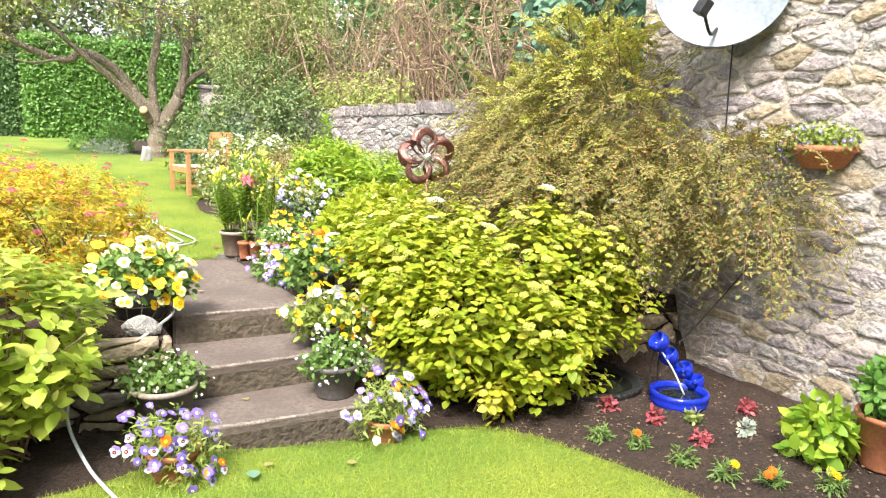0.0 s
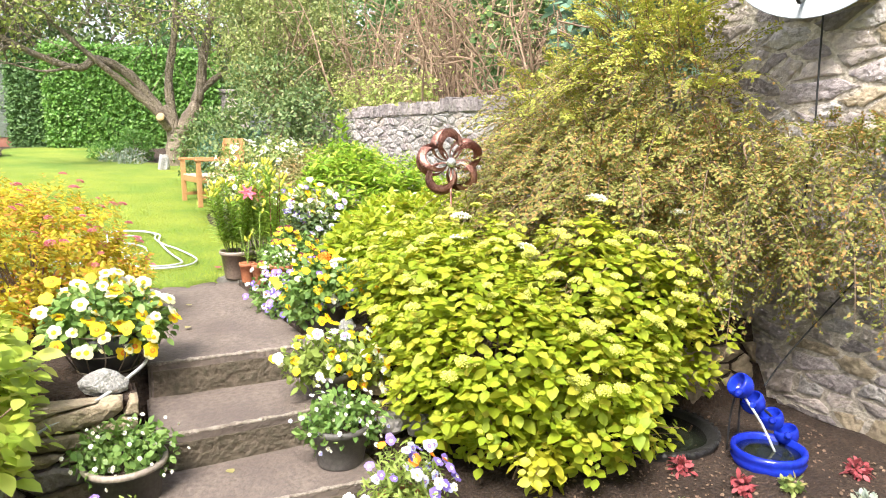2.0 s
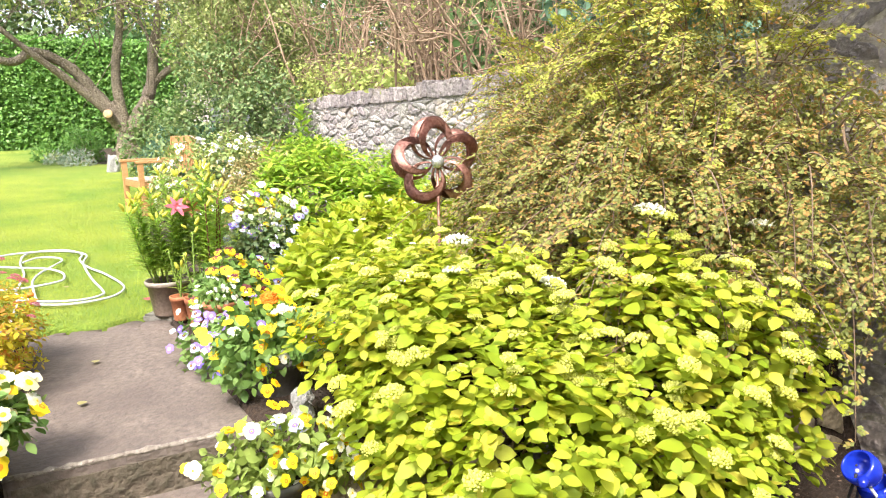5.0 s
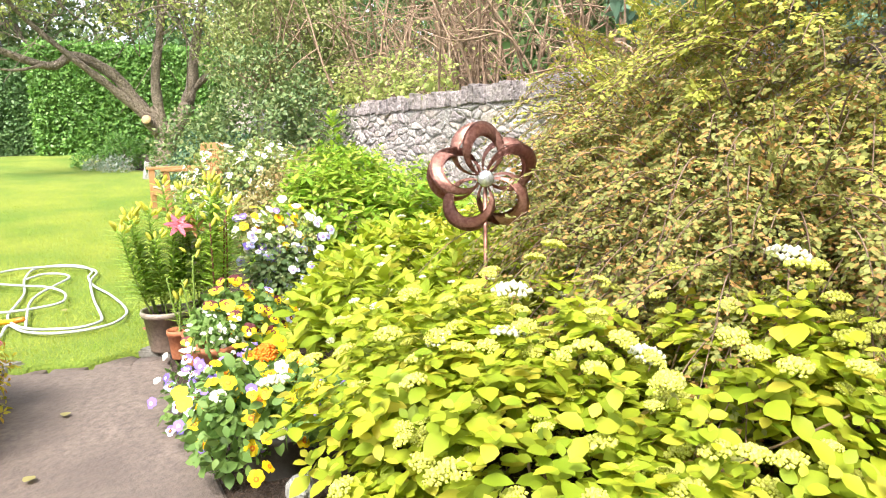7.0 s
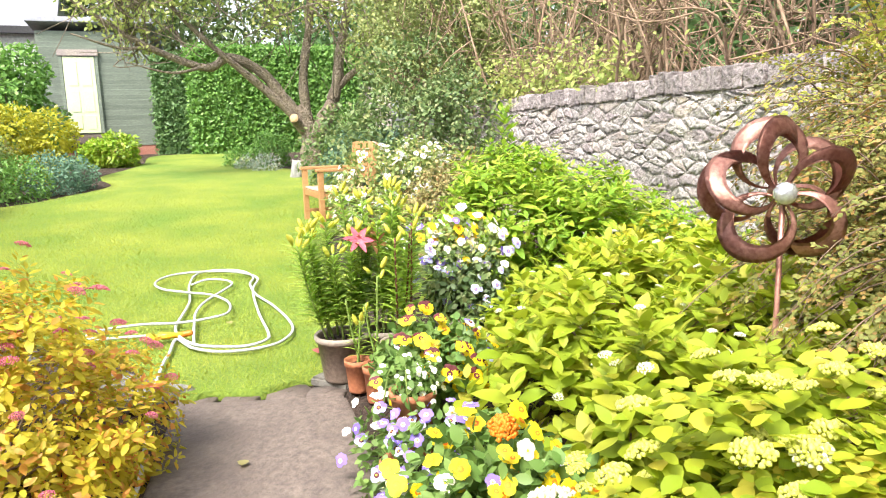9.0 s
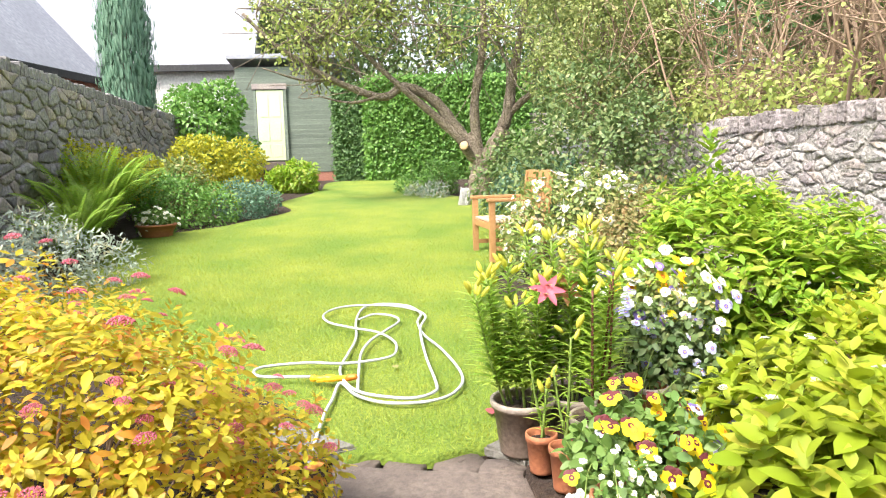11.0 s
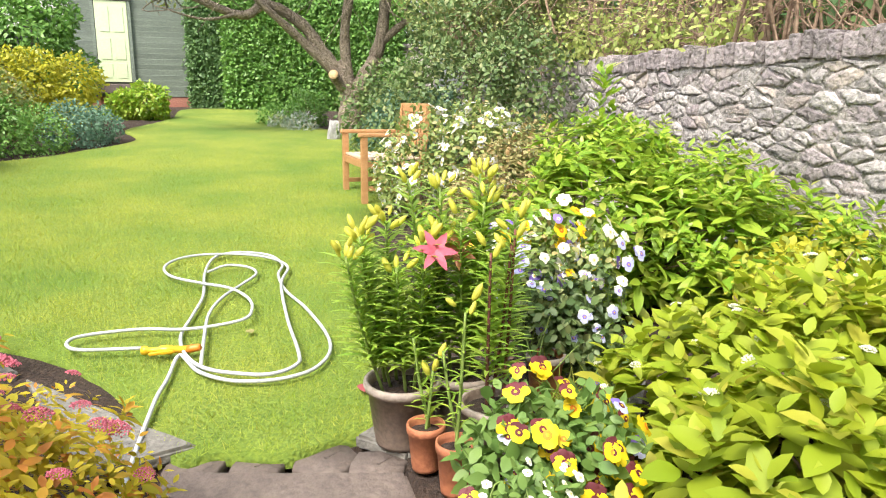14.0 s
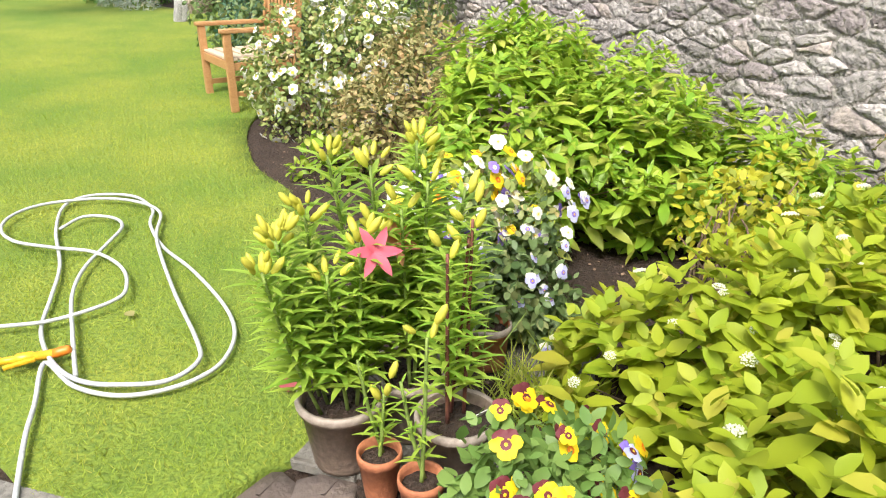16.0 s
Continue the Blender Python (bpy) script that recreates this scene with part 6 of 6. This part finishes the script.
# ---- lower bed: fountain, pond, wall fittings ----
fo = thing("cascade_fountain", (2.60, -1.55, LOW + 0.02), "cobalt blue glazed cascade fountain with four spilling cups", "fountain")
ba = part("basin", lathe([(0.15, 0), (0.165, 0.01), (0.178, 0.05), (0.168, 0.06), (0.18, 0.075), (0.175, 0.10), (0.155, 0.10), (0.15, 0.07), (0.14, 0.03)], 36), M_blue, fo)
part("water", lathe([(0.148, 0.07), (0.1, 0.071), (0, 0.071)], 30), M_water, ba)
for x, y, z, r, tl in ((-0.02, 0.16, 0.36, 0.066, -50), (0.07, 0.15, 0.255, 0.062, -28), (0.16, 0.10, 0.165, 0.062, -20), (0.19, 0.03, 0.10, 0.06, -16)):
    cup = part("cup", lathe([(r * 0.45, -0.045), (r * 0.8, -0.03), (r, 0.0), (r * 0.98, 0.03), (r * 0.86, 0.045), (r * 0.78, 0.04), (r * 0.8, 0.02), (r * 0.55, -0.02), (0, -0.025)], 24), M_blue, fo, m=pose(x, y, z, tl * 0.4, tl, 0))
    part("spout", lathe([(0.018, 0), (0.020, 0.01), (0.012, 0.045), (0.008, 0.045)], 10), M_blue, cup, m=pose(-r * 0.6, -r * 0.6, 0.03, 60, 0, -45))
part("stand", tubes("stand", [(curve_pts([(0.22, 0.05, 0.0), (0.2, 0.12, 0.16), (0.1, 0.2, 0.26), (0.0, 0.2, 0.36)], 5), 0.007), (curve_pts([(-0.05, 0.2, 0.0), (-0.04, 0.2, 0.2), (-0.03, 0.18, 0.34)], 4), 0.006), (curve_pts([(0.04, 0.2, 0.0), (0.03, 0.2, 0.2), (0.02, 0.18, 0.34)], 4), 0.006)], M_black, 6), None, fo)
part("feed_pipe", tubes("feed_pipe", [(curve_pts([(0.03, -0.02, 0.06), (0.0, 0.05, 0.2), (-0.03, 0.15, 0.33)], 5), 0.006)], M_hose, 6), None, fo)
pd = thing("pond", (2.35, -1.02, LOW + 0.03), "small black preformed pond with dark still water", "pond")
part("liner", lathe([(0.33, -0.02), (0.35, 0.03), (0.34, 0.045), (0.30, 0.04), (0.28, 0.0)], 36), M_liner, pd)
part("water", lathe([(0.295, 0.012), (0.15, 0.013), (0, 0.013)], 30), M_water, pd)
for k in range(44):
    a = 2 * math.pi * k / 44
    part("rim_tooth", one_box(0.02, 0.022, 0.018, pose(0.345 * math.cos(a), 0.345 * math.sin(a), 0.04, 0, 0, math.degrees(a)), 0.004), M_black, pd)
dish = thing("satellite_dish", (3.35, -1.15, 2.12), "pale blue-grey satellite dish bolted to the house wall", "satellite dish")
prof = [(r, 0.16 * (r / 0.42) ** 2 * 0.42) for r in np.linspace(0.001, 0.42, 9)]
df = look((-0.22, -0.05, 0.02), (-1.4, -0.8, 0.15)) @ pose(0, 0, 0, 0, 180, 0)
part("reflector", lathe(prof + [(0.425, 0.068), (0.42, 0.058)] + [(r, 0.16 * (r / 0.42) ** 2 * 0.42 - 0.012) for r in np.linspace(0.41, 0.001, 6)], 40), M_dish, dish, m=df)
part("arm", tubes("arm", [(curve_pts([(-0.22, -0.05, -0.25), (-0.42, -0.14, -0.33), (-0.58, -0.2, -0.22)], 4), 0.011)], M_black, 8), None, dish)
ln2 = part("receiver", one_box(0.07, 0.07, 0.10, pose(-0.60, -0.21, -0.20, 20, 20, 0), 0.012), M_black, dish, "dark receiver head")
part("horn", lathe([(0.02, 0), (0.028, 0.03), (0, 0.035)], 14), M_white, ln2, m=pose(-0.57, -0.19, -0.14, -40, 30, 0))
part("bracket", one_box(0.24, 0.05, 0.05, pose(-0.11, -0.02, 0, 0, 0, 0), 0.008), M_black, dish)
part("cable", tubes("cable", [(curve_pts([(-0.03, -0.03, -0.28), (-0.055, -0.05, -0.6), (-0.055, -0.05, -1.2), (-0.06, 0.05, -1.9)], 5), 0.006)], M_black, 6), None, dish)
wp = thing("wall_planter", (3.35, -1.88, 0.98), "terracotta wall planter of blue lobelia on the house wall", "planter")
bm = lathe([(0.06, 0), (0.10, 0.012), (0.15, 0.10), (0.165, 0.105), (0.165, 0.14), (0.15, 0.14), (0.14, 0.11)], 28)
for v in bm.verts:
    v.co = Vector((min(-v.co.x * 0, 0) + (v.co.x if v.co.x < 0 else 0.0), v.co.y * 1.25, v.co.z))
part("trough", bm, M_terra, wp, m=pose(-0.03, 0, 0))
p, dd = shell([(-0.08, 0, 0.18, 0.1), (-0.08, 0.12, 0.17, 0.09), (-0.08, -0.12, 0.17, 0.09), (-0.12, 0.22, 0.13, 0.06)], 900, 0.7)
ax, nr = foliage_dirs(dd)
part("foliage", scatter("foliage", LEAF, p, ax, nr, rng.uniform(0.02, 0.04, len(p)), L_pangold), None, wp, kind="stuff")
for i in rng.choice(len(p), 40):
    part("flower", FL["violet"], None, wp, m=facing(p[i] + dd[i] * 0.02, unit(dd[i] + [-0.5, -0.3, 0.3]), 0.026))
cb_ = tubes("cable", [(curve_pts([(3.30, -1.5, 0.35), (3.28, -1.35, 0.12), (3.1, -1.28, -0.1), (2.75, -1.4, -0.16)], 6), 0.005)], M_black, 6)
alone("pump_cable", cb_, None, "black pump cable running from the wall to the fountain", "cable")


def bedding(x, y, r, n, mat, label, flower=None, k=0, size=0.045, shape=LEAF, fs=0.022):
    t = thing("bedding_plant", (x, y, LOW + 0.035), label, "plant", "bedding plants in the lower bed")
    p, dd = shell([(0, 0, r * 0.5, r), (r * 0.4, 0, r * 0.4, r * 0.7)], n, 0.9, 0.0)
    ax, nr = foliage_dirs(dd, 0.9, 0.8, 0.5, 0)
    part("leaves", scatter("leaves", shape, p, ax, nr, rng.uniform(0.7, 1.2, len(p)) * size, mat), None, t)
    for i in range(k):
        part("flower", flower, None, t, m=facing((rng.normal() * r * 0.4, rng.normal() * r * 0.4 - 0.01, r * 1.5), (-0.2, -0.5, 0.8), fs))


MG = heap_of_bumps("flower", 60, 1.0, 0.6, 0.22, P_oran)
MY = heap_of_bumps("flower", 60, 1.0, 0.6, 0.22, P_yel)
for x, y, f, k in ((2.12, -2.47, MG, 3), (2.0, -2.3, MY, 1), (1.89, -1.86, MG, 1), (1.78, -1.69, MG, 0), (2.36, -2.62, MY, 2), (1.95, -2.1, MY, 0)):
    bedding(x, y, 0.055, 120, L_pan, "young marigold in bare soil" if k else "young ferny marigold not yet in bloom", f, k, 0.04, NARROW)
for x, y, mm in ((2.23, -2.0, P_red), (2.14, -1.4, P_red), (2.25, -1.66, P_red), (2.85, -1.85, P_red), (2.44, -1.78, L_rose), (2.57, -2.03, L_silver)):
    bedding(x, y, 0.045, 80, mm, "small crimson-leaved bedding plant in bare soil" if mm is P_red else "small pale bedding plant in bare soil", None, 0, 0.034)
shrub("hosta", (2.62, -2.40, LOW + 0.03), [(0, 0, 0.1, 0.15), (0.05, 0, 0.18, 0.12)], 330, 0.085, LEAF, L_shrub, "fresh green leafy clump in the lower bed", "plant", n_stems=0, depth=0.8, near=L_shrub1, near_n=200)
potted("big_pot", (2.86, -2.62, LOW + 0.03), 0.16, 0.28, M_terra, None, "large terracotta pot of green foliage beside the house wall", [(0, 0, 0.34, 0.15), (0.05, 0.05, 0.42, 0.12)], 500, 0.06, L_hedge, [])
# planter of white flowers and a stone at the far border
potted("bowl_planter", (-2.92, 8.80, 0.30), 0.27, 0.17, M_terra, None, "shallow terracotta bowl of white flowers at the bed's edge", [(0, 0, 0.18, 0.17), (0.15, 0, 0.17, 0.12), (-0.15, 0, 0.17, 0.12)], 700, 0.05, L_pan, [("white", 34)], 0.05)
boulder((1.62, 11.6, 0.52), 0.22, 0.2, 0.5, M_owl, "pale upright stone beside the apple tree")
for x, y, z, m_, lab in ((0.745, 2.23, 0.035, P_red, "red fallen leaf on the grass beside the lily pot"), (0.02, -1.31, LOW + 0.085, L_teal, "broad grey-green leaf lying on the lower lawn")):
    alone("fallen_leaf", scatter("fallen_leaf", ROUND, np.zeros((1, 3)), np.array([[1, 0.4, 0.15]]), np.array([[0.1, 0, 1.0]]), 0.075, m_), None, lab, "leaf", m=pose(x, y, z, 0, 0, 60))
# yellowing low shoots of the big hydrangea
t = thing("hydrangea_sucker", (1.38, -1.26, LOW + 0.03), "low yellowing hydrangea shoots over bare soil", "plant")
q, dq = shell([(0, 0, 0.2, 0.13), (0.08, 0.05, 0.12, 0.1)], 22, 0.6)
q, aq, nq, sq, _ = rosettes(q, dq, 6, 0.06, 0.1, 1.2)
part("foliage", scatter("foliage", leaf_shape(0.7, 0.18, 0.2), q, aq, nq, sq, L_yel), None, t, kind="stuff")
part("stem_mass", stems("stem_mass", (0.05, 0.12, 0.0), q[:10], M_twig, 0.005), None, t, kind="stuff")
t = thing("hydrangea_sucker", (2.12, -1.22, LOW + 0.03), "lone leafy hydrangea shoot beside the pond", "plant")
q, dq = shell([(0, 0, 0.12, 0.09), (0.1, -0.02, 0.15, 0.06)], 8, 0.6)
q, aq, nq, sq, _ = rosettes(q, dq, 6, 0.065, 0.1, 1.2)
part("foliage", scatter("foliage", leaf_shape(0.7, 0.18, 0.2), q, aq, nq, sq, L_hyd), None, t, kind="stuff")
part("stem_mass", stems("stem_mass", (-0.2, 0.05, 0.02), q[:5], M_twig, 0.005), None, t, kind="stuff")
# fallen leaves and crumbs of earth
fl = []
for x, y, z in ((0.33, 1.15, 0.004), (0.22, 0.59, 0.004), (0.2, -0.6, -0.355), (0.3, 3.05, 0.04), (0.1, -1.2, LOW + 0.075), (0.45, -1.35, LOW + 0.075)):
    o = alone("fallen_leaf", scatter("fallen_leaf", ROUND, np.zeros((1, 3)), np.array([[1, 0.4, 0.05]]), np.array([[0.1, 0, 1.0]]), 0.05, L_heath), None, "dry fallen leaf lying on the ground", "leaf", m=pose(x, y, z, 0, 0, rng.uniform(0, 360)))
q = np.column_stack([rng.uniform(1.4, 3.2, 1500), rng.uniform(-3.0, -1.0, 1500), np.full(1500, LOW + 0.035)])
q = np.concatenate([q, np.column_stack([rng.uniform(1.3, 3.2, 900), rng.uniform(2.0, 5.0, 900), np.full(900, 0.0)])])
q[:, 2] += np.where(q[:, 1] > 3, 0.05 * (q[:, 1] - 3), 0)
alone("soil_crumbs", scatter("soil_crumbs", ROUND, q, rng.normal(size=(len(q), 3)) * [1, 1, 0.3], rng.normal(size=(len(q), 3)) * 0.5 + [0, 0, 1], rng.uniform(0.008, 0.022, len(q)), M_stem), None, "crumbs of earth, chips and bark on the soil", "litter", "stuff")
gr = np.column_stack([rng.normal(1.45, 0.08, 260), rng.normal(1.85, 0.08, 260), np.zeros(260)])
alone("grass_tuft", scatter("grass_tuft", leaf_shape(0.03, 0.2, 0.6), gr, rng.normal(size=(260, 3)) * [0.6, 0.6, 0.1] + [0, 0, 0.7], rng.normal(size=(260, 3)), rng.uniform(0.08, 0.2, 260), M_blade), None, "straggling tuft of long grass between slabs", "grass", "stuff")
